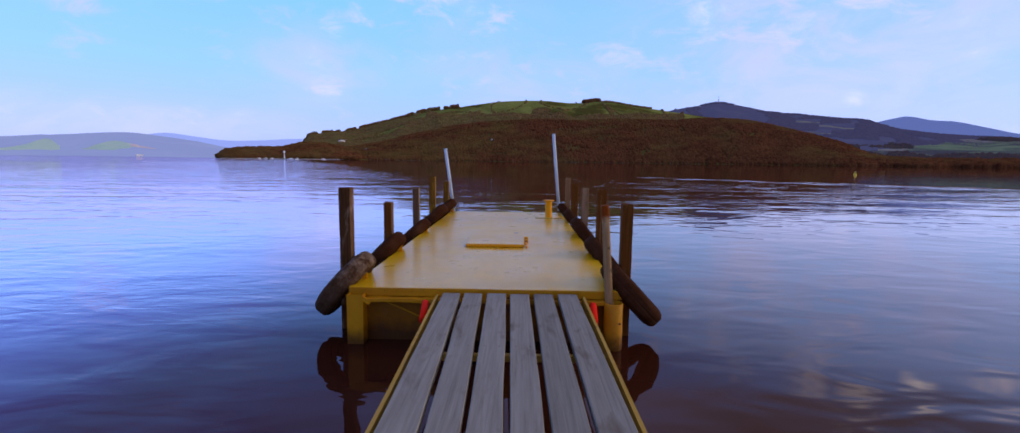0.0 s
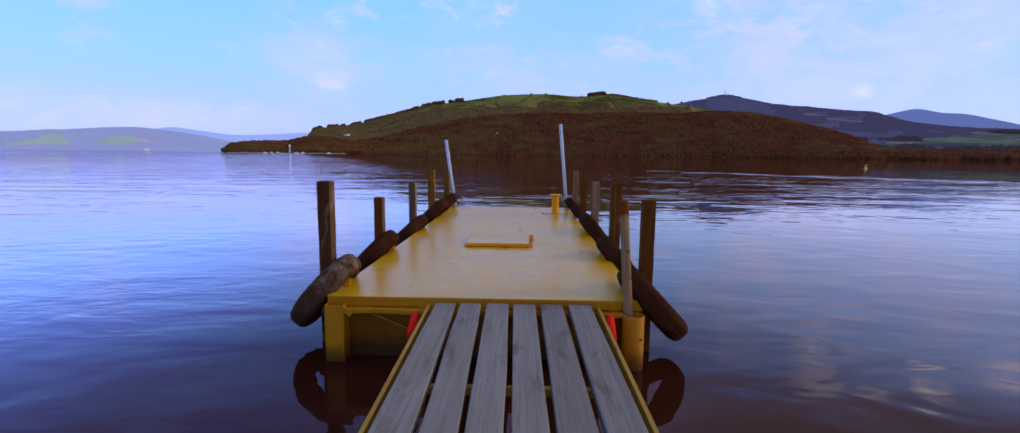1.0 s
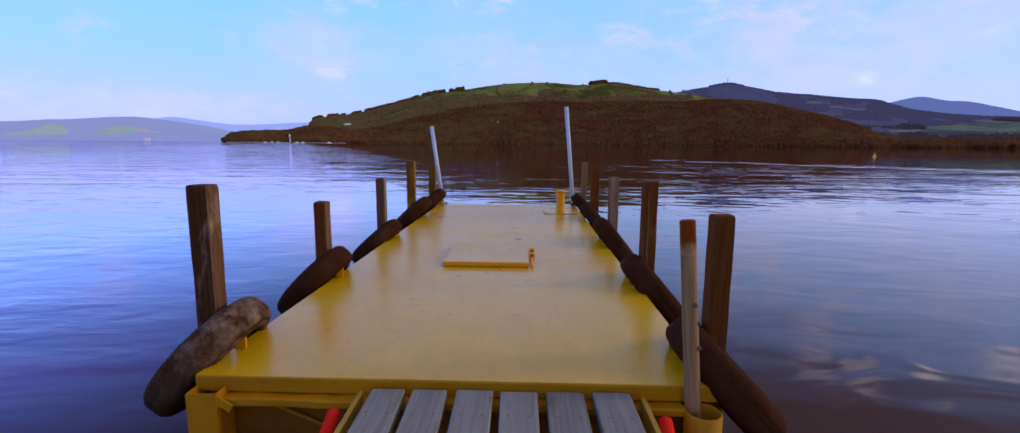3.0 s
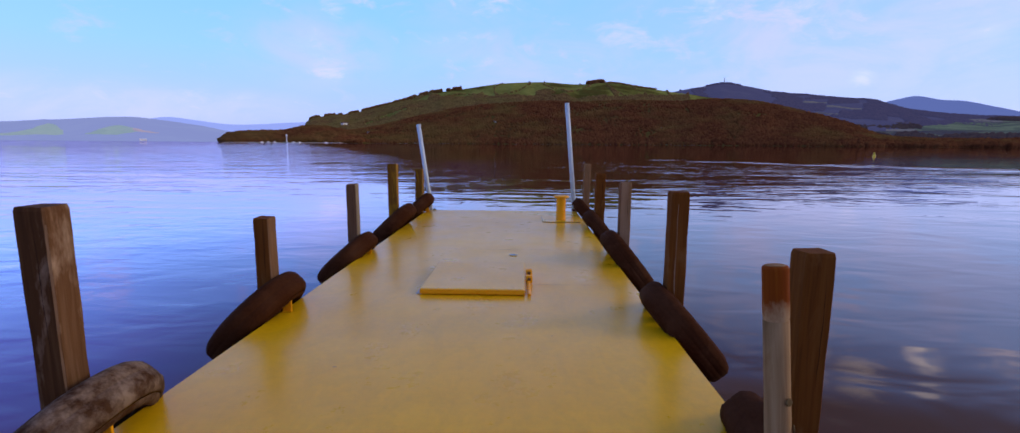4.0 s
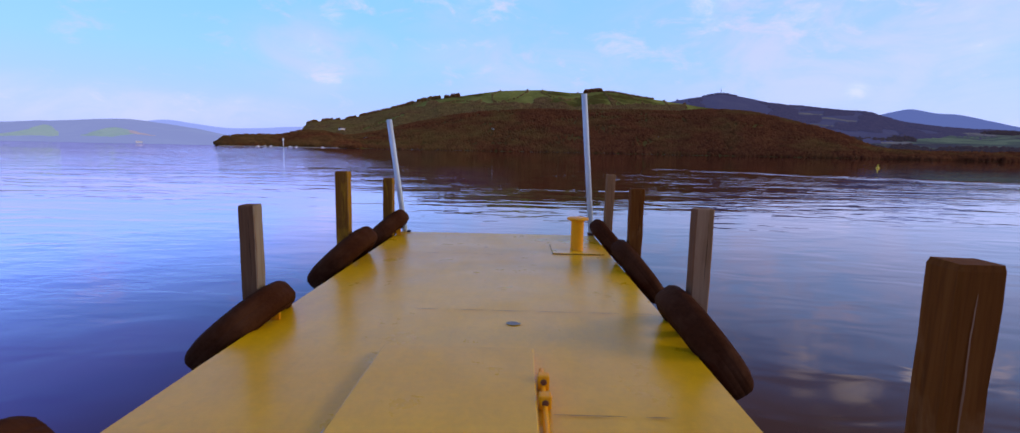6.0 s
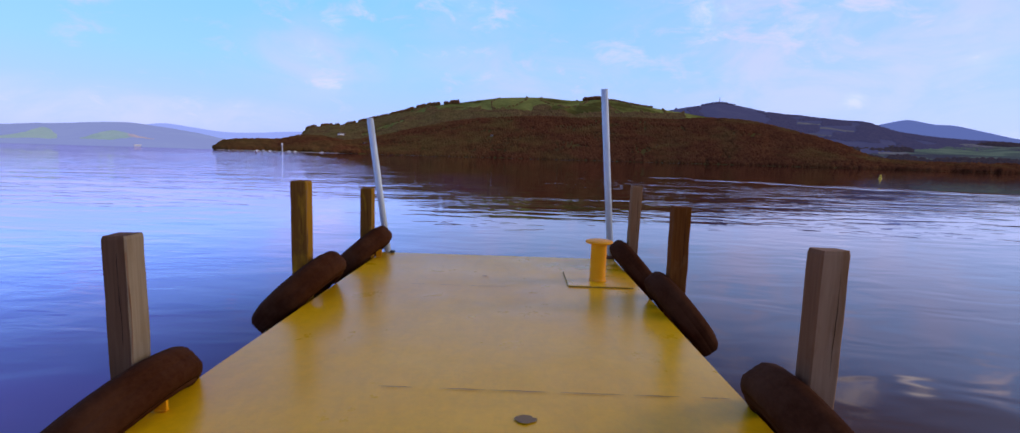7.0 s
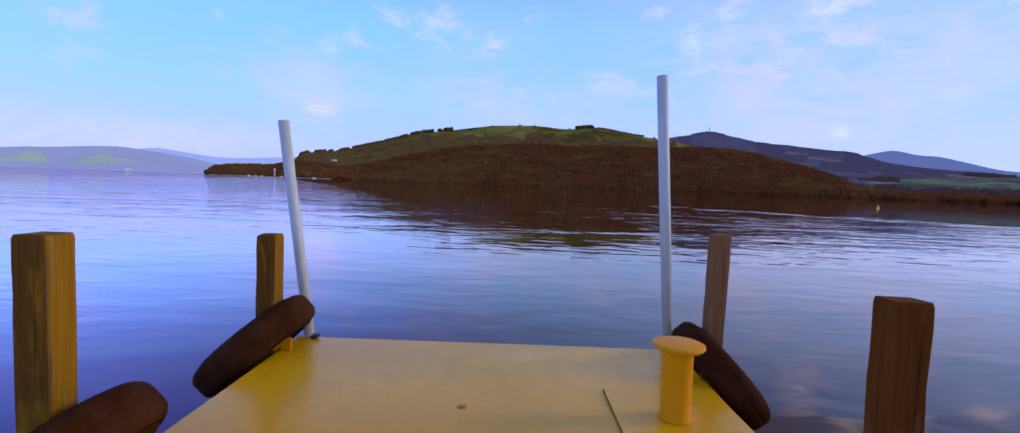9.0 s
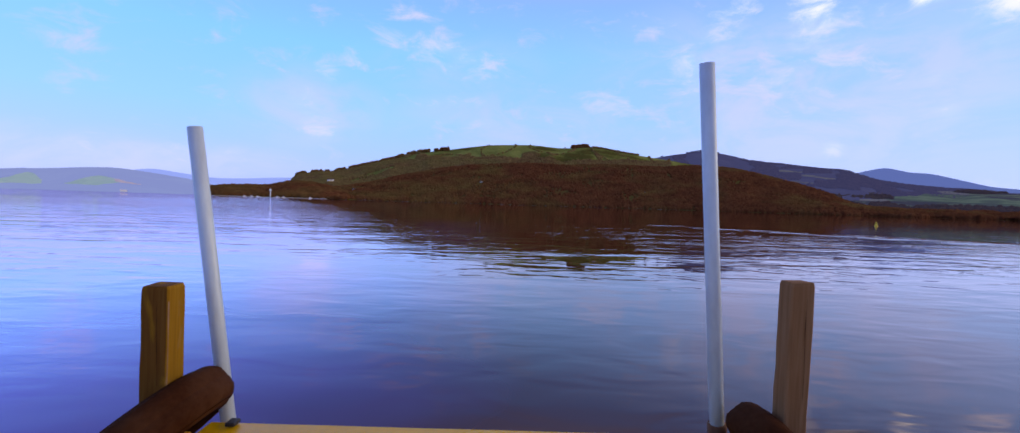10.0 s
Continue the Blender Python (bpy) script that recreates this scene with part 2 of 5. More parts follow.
def timber_material(name, dark, mid, light, patch, patch_at=0.60, rough=0.8, along="z", vary=0.25, fade=None):
    m, t, b = shader(name)
    sc = {"z": (1, 1, 0.045), "y": (1, 0.035, 1)}[along]
    v = coords(t, sc)
    v2 = coords(t, (1, 1, 0.35) if along == "z" else (1, 0.3, 1))
    grain = noise_tex(t, v, 70, 5, 0.6, 0.5)
    bands = noise_tex(t, v, 24, 4, 0.6, 0.3)
    big = noise_tex(t, v2, 9, 5, 0.6, 0.4)
    c = ramp_of(t, grain, [(0.10, dark), (0.50, mid), (0.92, light)])
    c = mixed(t, ranged(t, bands, 0.45, 0.72, 0, 0.18), c, dark)
    c = mixed(t, ranged(t, big, patch_at, patch_at + 0.16, 0, 0.85), c, patch)
    if fade:
        # worn off in blotches below that height
        tc = t.nodes.new("ShaderNodeTexCoord")
        sz = t.nodes.new("ShaderNodeSeparateXYZ")
        t.links.new(tc.outputs["Object"], sz.inputs[0])
        at = maths(t, "ADD", sz.outputs[2], maths(t, "MULTIPLY", maths(t, "SUBTRACT", noise_tex(t, coords(t, (1, 1, 0.5)), 45, 4, 0.6), 0.5), 0.10))
        c = mixed(t, ranged(t, at, fade[0], fade[1], 0, 1), fade[2], c)
    k = ranged(t, random_of(t), 0, 1, 1 - vary, 1 + vary)
    cc = t.nodes.new("ShaderNodeVectorMath")
    cc.operation = "SCALE"
    t.links.new(c, cc.inputs[0])
    t.links.new(k, cc.inputs["Scale"])
    t.links.new(cc.outputs[0], b.inputs["Base Color"])
    b.inputs["Roughness"].default_value = rough
    b.inputs["Specular IOR Level"].default_value = 0.07
    h = maths(t, "ADD", grain, maths(t, "MULTIPLY", bands, 1.4))
    bumped(t, b, h, 0.5, 0.003)
    return m


POST_BROWN = timber_material("weathered_brown_timber", (0.055, 0.017, 0.003), (0.130, 0.041, 0.006), (0.185, 0.070, 0.014), (0.20, 0.09, 0.030), 0.60)
POST_WORN = timber_material("flaking_brown_timber", (0.042, 0.014, 0.004), (0.095, 0.037, 0.011), (0.17, 0.080, 0.030), (0.40, 0.25, 0.15), 0.53)
POST_GREY = timber_material("weathered_grey_timber", (0.16, 0.088, 0.042), (0.255, 0.15, 0.080), (0.315, 0.195, 0.105), (0.17, 0.080, 0.028), 0.50)
POST_UMBER = timber_material("umber_timber", (0.085, 0.040, 0.018), (0.150, 0.078, 0.038), (0.21, 0.12, 0.065), (0.12, 0.055, 0.022), 0.56, vary=0.1)
SIDE_UMBER = timber_material("red_brown_shaded_face", (0.11, 0.048, 0.020), (0.175, 0.082, 0.038), (0.23, 0.12, 0.060), (0.13, 0.055, 0.022), 0.52, vary=0.1)
SIDE_GREY = timber_material("sunlit_bleached_grey_face", (0.16, 0.120, 0.078), (0.25, 0.200, 0.140), (0.33, 0.275, 0.20), (0.20, 0.145, 0.09), 0.54, vary=0.1)
SIDE_OCHRE = timber_material("lit_ochre_algae_face", (0.15, 0.070, 0.006), (0.27, 0.135, 0.008), (0.36, 0.20, 0.02), (0.28, 0.19, 0.09), 0.56, vary=0.1)
SIDE_BROWN = timber_material("lit_bleached_brown_face", (0.11, 0.052, 0.022), (0.185, 0.100, 0.050), (0.26, 0.15, 0.085), (0.13, 0.06, 0.025), 0.56, vary=0.1)
SIDE_FLAKE = timber_material("flaking_pale_face", (0.07, 0.028, 0.010), (0.14, 0.066, 0.028), (0.22, 0.125, 0.065), (0.42, 0.29, 0.19), 0.49, vary=0.1)
POST_TAN = timber_material("sun_dried_brown_timber", (0.15, 0.068, 0.024), (0.245, 0.125, 0.053), (0.32, 0.185, 0.09), (0.16, 0.075, 0.025))
POST_MOSS = timber_material("algae_stained_timber", (0.085, 0.032, 0.005), (0.155, 0.066, 0.010), (0.22, 0.108, 0.022), (0.37, 0.19, 0.010), 0.53)
PLANK = timber_material("grey_planks", (0.15, 0.128, 0.098), (0.27, 0.248, 0.20), (0.37, 0.35, 0.29), (0.15, 0.112, 0.074), 0.57, 0.6, "y", 0.12)
BEAM = timber_material("dark_beam_timber", (0.05, 0.03, 0.01), (0.13, 0.08, 0.03), (0.22, 0.14, 0.05), (0.07, 0.05, 0.03), 0.6, 0.8, "z")
PEELED = timber_material("peeled_pole_wood", (0.18, 0.085, 0.028), (0.38, 0.225, 0.10), (0.52, 0.345, 0.18), (0.19, 0.085, 0.022), 0.50, 0.7)
PALE_EDGE = timber_material("rubbed_pale_wood", (0.14, 0.07, 0.035), (0.26, 0.155, 0.09), (0.40, 0.27, 0.18), (0.15, 0.07, 0.03), 0.5)
CRACK = timber_material("dark_drying_crack", (0.012, 0.005, 0.002), (0.02, 0.008, 0.003), (0.03, 0.012, 0.005), (0.015, 0.006, 0.002))
RED_END = timber_material("red_painted_end", (0.10, 0.018, 0.002), (0.18, 0.036, 0.002), (0.27, 0.070, 0.005), (0.14, 0.06, 0.012), 0.54, 0.7, fade=(1.205, 1.245, (0.36, 0.215, 0.10)))


def rubber_material(name, low, high, dust, blotch=5, span=(0.42, 0.68), bleached=None):
    m, t, b = shader(name)
    v = coords(t, (1, 1, 1))
    big = noise_tex(t, v, blotch, 6, 0.68)
    fine = noise_tex(t, v, 60, 5, 0.65)
    c = ramp_of(t, fine, [(0.3, low), (0.7, high)])
    k = maths(t, "MULTIPLY", ranged(t, big, span[0], span[1], 0, 1), ranged(t, random_of(t), 0, 1, 0.35, 1))
    if bleached:
        # paler where it lies on the deck edge, darker where it hangs down
        geo = t.nodes.new("ShaderNodeNewGeometry")
        sz = t.nodes.new("ShaderNodeSeparateXYZ")
        t.links.new(geo.outputs["Position"], sz.inputs[0])
        k = maths(t, "MULTIPLY", k, ranged(t, maths(t, "ADD", sz.outputs[2], maths(t, "MULTIPLY", big, 0.25)), bleached[0], bleached[1], 0.12, 1.0))
    c = mixed(t, k, c, dust)
    t.links.new(c, b.inputs["Base Color"])
    b.inputs["Roughness"].default_value = 0.8
    b.inputs["Specular IOR Level"].default_value = 0.02
    bumped(t, b, fine, 0.5, 0.003)
    return m


RUBBER = rubber_material("worn_rubber", (0.038, 0.0122, 0.0045), (0.058, 0.0195, 0.0075), (0.090, 0.039, 0.018))
RUBBER_PALE = rubber_material("sun_bleached_rubber", (0.040, 0.017, 0.008), (0.085, 0.042, 0.020), (0.48, 0.36, 0.26), 11, (0.40, 0.62), (0.52, 0.72))


def steel_material(name, low, high, metal, rough, spec=0.5):
    m, t, b = shader(name)
    v = coords(t, (1, 1, 0.25))
    n = noise_tex(t, v, 30, 5, 0.6)
    t.links.new(ramp_of(t, n, [(0.3, low), (0.7, high)]), b.inputs["Base Color"])
    b.inputs["Metallic"].default_value = metal
    b.inputs["Specular IOR Level"].default_value = spec
    t.links.new(ranged(t, n, 0.3, 0.7, rough - 0.08, rough + 0.1), b.inputs["Roughness"])
    bumped(t, b, n, 0.2, 0.002)
    return m


GALV = steel_material("galvanised_steel", (0.48, 0.55, 0.60), (0.60, 0.68, 0.73), 0.1, 0.5)
RUST = steel_material("rusty_steel", (0.10, 0.035, 0.012), (0.20, 0.08, 0.03), 0.1, 0.8)
SEAM = steel_material("rust_in_weld", (0.22, 0.11, 0.025), (0.34, 0.18, 0.03), 0.0, 0.7)
WORN = steel_material("bare_worn_paint", (0.34, 0.32, 0.30), (0.48, 0.44, 0.38), 0.1, 0.4)
RED = steel_material("red_plastic", (0.90, 0.018, 0.008), (0.96, 0.03, 0.012), 0.0, 0.7, 0.05)
BLACK = steel_material("black_rubber_strap", (0.012, 0.01, 0.01), (0.03, 0.025, 0.025), 0.0, 0.6)
WHITE = steel_material("white_wall_paint", (0.80, 0.77, 0.72), (0.88, 0.85, 0.80), 0.0, 0.7)
ROOF = steel_material("dark_roof_tiles", (0.10, 0.05, 0.04), (0.16, 0.09, 0.07), 0.0, 0.8)
BUOY_YELLOW = steel_material("buoy_yellow", (0.78, 0.55, 0.03), (0.84, 0.62, 0.05), 0.0, 0.4)
SAND = steel_material("pale_shore_sand", (0.34, 0.25, 0.17), (0.48, 0.37, 0.26), 0.0, 0.9)
PUDDLE = shader("rain_water")[0]
_b = PUDDLE.node_tree.nodes["Principled BSDF"]
_b.inputs["Base Color"].default_value = (0.17, 0.105, 0.02, 1)
_b.inputs["Roughness"].default_value = 0.06
_b.inputs["IOR"].default_value = 1.33
STAIN = steel_material("rust_stain", (0.42, 0.22, 0.02), (0.52, 0.28, 0.02), 0.0, 0.5)


def water_material():
    m, t, b = shader("lake_water")
    geo = t.nodes.new("ShaderNodeNewGeometry")
    pos = geo.outputs["Position"]

    def scaled(s, rot=0.0):
        mp = t.nodes.new("ShaderNodeMapping")
        mp.inputs["Scale"].default_value = s
        mp.inputs["Rotation"].default_value = (0, 0, rot)
        t.links.new(pos, mp.inputs[0])
        return mp.outputs[0]

    sep = t.nodes.new("ShaderNodeSeparateXYZ")
    t.links.new(pos, sep.inputs[0])
    murk = noise_tex(t, scaled((1, 1, 1)), 0.35, 3, 0.5)
    # peaty brown by the jetty; westward the sky's blue sheen is painted into the body
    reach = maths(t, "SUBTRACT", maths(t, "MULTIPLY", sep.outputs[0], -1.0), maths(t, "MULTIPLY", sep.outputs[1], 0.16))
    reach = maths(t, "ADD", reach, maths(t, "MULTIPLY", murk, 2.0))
    small = noise_tex(t, scaled((0.95, 1.7, 1), 0.12), 1.2, 1.9, 0.45, 0.5)
    swell = noise_tex(t, scaled((0.45, 1.0, 1), -0.1), 0.5, 2, 0.45, 0.2)
    gusts = noise_tex(t, scaled((0.5, 1.0, 1), 0.2), 0.028, 3, 0.55)
    gust = ranged(t, gusts, 0.40, 0.60, 0.45, 1.3)
    # ripples run in small flocks with slick water between them
    flock = ranged(t, noise_tex(t, scaled((0.30, 1.0, 1), 0.1), 0.55, 3, 0.55, 0.3), 0.42, 0.60, 0.35, 1.65)
    # sheltered and glassy close to the jetty and under the hill, ruffled on the open side
    off = t.nodes.new("ShaderNodeVectorMath")
    off.operation = "LENGTH"
    t.links.new(pos, off.inputs[0])
    shelter = ranged(t, off.outputs["Value"], 6.0, 16.0, 0.6, 1.05)
    shelter = maths(t, "MAXIMUM", shelter, ranged(t, reach, 2.0, 6.0, 0.5, 1.2))
    wide = maths(t, "ADD", sep.outputs[0], maths(t, "MULTIPLY", sep.outputs[1], 0.46))
    fade = maths(t, "MAXIMUM", ranged(t, off.outputs["Value"], 10.0, 28.0, 0.95, 0.14), maths(t, "MINIMUM", ranged(t, off.outputs["Value"], 12.0, 30.0, 0.9, 1.7), maths(t, "MINIMUM", ranged(t, wide, -40.0, -8.0, 0.55, 1.7), ranged(t, wide, -3.0, 14.0, 1.7, 0.0))))
    breeze = maths(t, "MINIMUM", ranged(t, wide, 9.0, 20.0, 0.0, 1.1), ranged(t, off.outputs["Value"], 20.0, 44.0, 1.1, 0.12))
    gust = maths(t, "MULTIPLY", maths(t, "MULTIPLY", gust, shelter), maths(t, "MAXIMUM", fade, breeze))
    flock = mixed(t, ranged(t, off.outputs["Value"], 7.0, 12.0, 0.0, 1.0), (1.0, 1.0, 1.0), flock)
    h = maths(t, "ADD", maths(t, "MULTIPLY", maths(t, "MULTIPLY", small, maths(t, "MULTIPLY", gust, flock)), 1.2), maths(t, "MULTIPLY", swell, ranged(t, reach, 0.0, 6.0, 0.5, 0.9)))
    # cat's-paws: finer wind ripples on the open western side
    paws = noise_tex(t, scaled((0.7, 1.8, 1), 0.2), 3.4, 2, 0.5, 0.4)
    paws = maths(t, "MULTIPLY", maths(t, "MULTIPLY", paws, ranged(t, reach, 1.5, 5.0, 0.0, 0.42)), ranged(t, off.outputs["Value"], 8.0, 16.0, 1.0, 0.0))
    h = maths(t, "ADD", h, maths(t, "MULTIPLY", paws, ranged(t, noise_tex(t, scaled((0.6, 1.2, 1), 0.1), 0.45, 3, 0.5), 0.40, 0.62, 0.25, 1.2)))
    # the old wake of a passing boat: one long low ridge
    line = maths(t, "ADD", maths(t, "ADD", maths(t, "MULTIPLY", sep.outputs[0], 0.664), maths(t, "MULTIPLY", sep.outputs[1], 0.748)), -38.4)
    ridge = maths(t, "SUBTRACT", 1.0, maths(t, "MINIMUM", maths(t, "MULTIPLY", maths(t, "ABSOLUTE", line, 0.0), 0.4), 1.0))
    ridge = maths(t, "MULTIPLY", ridge, ranged(t, sep.outputs[0], 9.0, 16.0, 0.0, 1.0))
    h = maths(t, "ADD", h, maths(t, "MULTIPLY", maths(t, "MULTIPLY", ridge, ranged(t, swell, 0.44, 0.66, 0.0, 1.0)), 6.5))
    bp = bumped(t, b, h, 1.0, 0.02)
    body = t.nodes.new("ShaderNodeBsdfDiffuse")
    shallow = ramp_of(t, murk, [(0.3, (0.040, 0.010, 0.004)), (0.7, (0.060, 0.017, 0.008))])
    sky_blue = ramp_of(t, murk, [(0.3, (0.19, 0.165, 0.72)), (0.7, (0.23, 0.20, 0.84))])
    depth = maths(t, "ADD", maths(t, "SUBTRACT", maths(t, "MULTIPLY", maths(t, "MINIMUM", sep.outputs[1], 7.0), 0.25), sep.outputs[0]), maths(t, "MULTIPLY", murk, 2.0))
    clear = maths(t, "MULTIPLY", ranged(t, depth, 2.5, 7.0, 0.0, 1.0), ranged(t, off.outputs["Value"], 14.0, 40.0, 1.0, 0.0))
    t.links.new(mixed(t, clear, shallow, sky_blue), body.inputs[0])
    fres = t.nodes.new("ShaderNodeFresnel")
    fres.inputs["IOR"].default_value = 1.38
    t.links.new(bp.outputs[0], fres.inputs["Normal"])

    # reflection tint painted by place: warmer on the lee side, bluer westward
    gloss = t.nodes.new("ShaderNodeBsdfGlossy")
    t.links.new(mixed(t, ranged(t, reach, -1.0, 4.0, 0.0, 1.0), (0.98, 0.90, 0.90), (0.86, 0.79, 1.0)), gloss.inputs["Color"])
    gloss.inputs["Roughness"].default_value = 0.012
    t.links.new(bp.outputs[0], gloss.inputs["Normal"])
    # peaty water: nearly a full mirror at a flat glance, little sheen when looked into; the lee side has a flatter
    # curve of its own
    mid = ramp_of(t, fres.outputs[0], [(f, (w, w, w)) for f, w in ((0.0, 0.02), (0.14, 0.085), (0.19, 0.15), (0.24, 0.26), (0.32, 0.45), (0.45, 0.69), (0.60, 0.90), (1.0, 0.97))])
    lee = ramp_of(t, fres.outputs[0], [(f, (w, w, w)) for f, w in ((0.0, 0.03), (0.12, 0.10), (0.17, 0.18), (0.22, 0.25), (0.32, 0.38), (0.45, 0.57), (0.62, 0.84), (1.0, 0.97))])
    mx = t.nodes.new("ShaderNodeMixShader")
    west = maths(t, "MINIMUM", maths(t, "MULTIPLY", mid, ranged(t, reach, 0.5, 5.0, 1.0, 1.45)), 0.97)
    t.links.new(mixed(t, ranged(t, reach, -2.0, 0.5, 0.0, 1.0), lee, west), mx.inputs[0])
    t.links.new(body.outputs[0], mx.inputs[1])
    t.links.new(gloss.outputs[0], mx.inputs[2])
    t.nodes.remove(b)
    t.links.new(mx.outputs[0], t.nodes["Material Output"].inputs[0])
    return m


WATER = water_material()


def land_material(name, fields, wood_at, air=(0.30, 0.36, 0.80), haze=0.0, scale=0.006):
    """Hillside of woods and meadows. fields: woods, scrub, meadow, bright meadow. haze: share of the air's light
    painted on as emission, for the far backdrops only.
    """
    m, t, b = shader(name)
    geo = t.nodes.new("ShaderNodeNewGeometry")
    mp = t.nodes.new("ShaderNodeMapping")
    mp.inputs["Scale"].default_value = (1, 0.55, 2.2)
    t.links.new(geo.outputs["Position"], mp.inputs[0])
    v = mp.outputs[0]
    patches = noise_tex(t, v, scale, 4, 0.55, 0.6)
    tufts = noise_tex(t, v, scale * 14, 5, 0.65)
    c = ramp_of(t, maths(t, "ADD", maths(t, "MULTIPLY", patches, 0.86), maths(t, "MULTIPLY", tufts, 0.14)),
                [(wood_at - 0.08, fields[0]), (wood_at, fields[1]), (wood_at + 0.05, fields[2]), (wood_at + 0.2, fields[3])])
    c = mixed(t, 0.5, c, ramp_of(t, tufts, [(0.3, (0.45, 0.45, 0.45)), (0.7, (1.0, 1.0, 1.0))]), "MULTIPLY")
    t.links.new(c, b.inputs["Base Color"])
    b.inputs["Roughness"].default_value = 0.95
    b.inputs["Specular IOR Level"].default_value = 0.0
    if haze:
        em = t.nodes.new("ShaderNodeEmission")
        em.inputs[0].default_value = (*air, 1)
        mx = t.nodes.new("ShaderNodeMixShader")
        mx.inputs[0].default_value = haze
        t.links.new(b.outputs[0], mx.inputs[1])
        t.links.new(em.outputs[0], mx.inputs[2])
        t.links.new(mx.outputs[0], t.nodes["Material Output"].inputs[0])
    return m


SCRUB, MEADOW, BRIGHT = (0.13, 0.088, 0.022), (0.18, 0.185, 0.040), (0.28, 0.295, 0.070)
LAND_DARK = land_material("dark_wooded_slope", ((0.18, 0.080, 0.028), (0.155, 0.085, 0.028), (0.155, 0.105, 0.030), (0.15, 0.115, 0.030)), 0.46)
LAND_MAIN = land_material("meadow_hillside", (SCRUB, (0.10, 0.095, 0.022), MEADOW, BRIGHT), 0.40)
FAR_WOODS = (0.045, 0.042, 0.030)
# far slopes and fields carry painted air haze as a bluish glow
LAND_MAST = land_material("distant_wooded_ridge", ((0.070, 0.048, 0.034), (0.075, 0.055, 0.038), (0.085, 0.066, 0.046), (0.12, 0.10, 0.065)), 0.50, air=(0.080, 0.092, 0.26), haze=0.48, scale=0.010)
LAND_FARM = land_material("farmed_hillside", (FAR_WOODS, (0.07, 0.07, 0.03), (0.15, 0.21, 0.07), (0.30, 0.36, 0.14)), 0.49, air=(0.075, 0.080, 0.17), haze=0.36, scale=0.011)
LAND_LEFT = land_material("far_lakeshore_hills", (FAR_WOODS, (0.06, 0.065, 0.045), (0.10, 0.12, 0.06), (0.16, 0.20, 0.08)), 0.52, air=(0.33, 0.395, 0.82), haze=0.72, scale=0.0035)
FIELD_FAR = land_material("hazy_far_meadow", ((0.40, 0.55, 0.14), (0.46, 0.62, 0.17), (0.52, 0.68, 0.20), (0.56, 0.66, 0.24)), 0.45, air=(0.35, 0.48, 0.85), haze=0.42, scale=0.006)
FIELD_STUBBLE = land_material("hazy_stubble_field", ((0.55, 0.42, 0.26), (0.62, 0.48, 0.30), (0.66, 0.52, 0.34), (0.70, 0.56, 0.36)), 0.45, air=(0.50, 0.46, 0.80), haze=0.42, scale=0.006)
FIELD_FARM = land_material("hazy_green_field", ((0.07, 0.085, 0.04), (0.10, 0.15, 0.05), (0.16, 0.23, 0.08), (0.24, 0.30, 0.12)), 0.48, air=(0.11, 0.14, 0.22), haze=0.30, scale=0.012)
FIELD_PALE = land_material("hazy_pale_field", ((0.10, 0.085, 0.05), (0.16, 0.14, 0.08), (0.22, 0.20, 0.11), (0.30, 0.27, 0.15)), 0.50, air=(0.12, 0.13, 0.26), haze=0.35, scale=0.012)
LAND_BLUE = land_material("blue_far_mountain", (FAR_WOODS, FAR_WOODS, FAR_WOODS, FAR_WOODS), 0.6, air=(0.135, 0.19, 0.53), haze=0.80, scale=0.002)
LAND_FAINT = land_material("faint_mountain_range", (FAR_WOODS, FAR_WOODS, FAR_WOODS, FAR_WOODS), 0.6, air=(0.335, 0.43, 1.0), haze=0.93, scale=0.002)


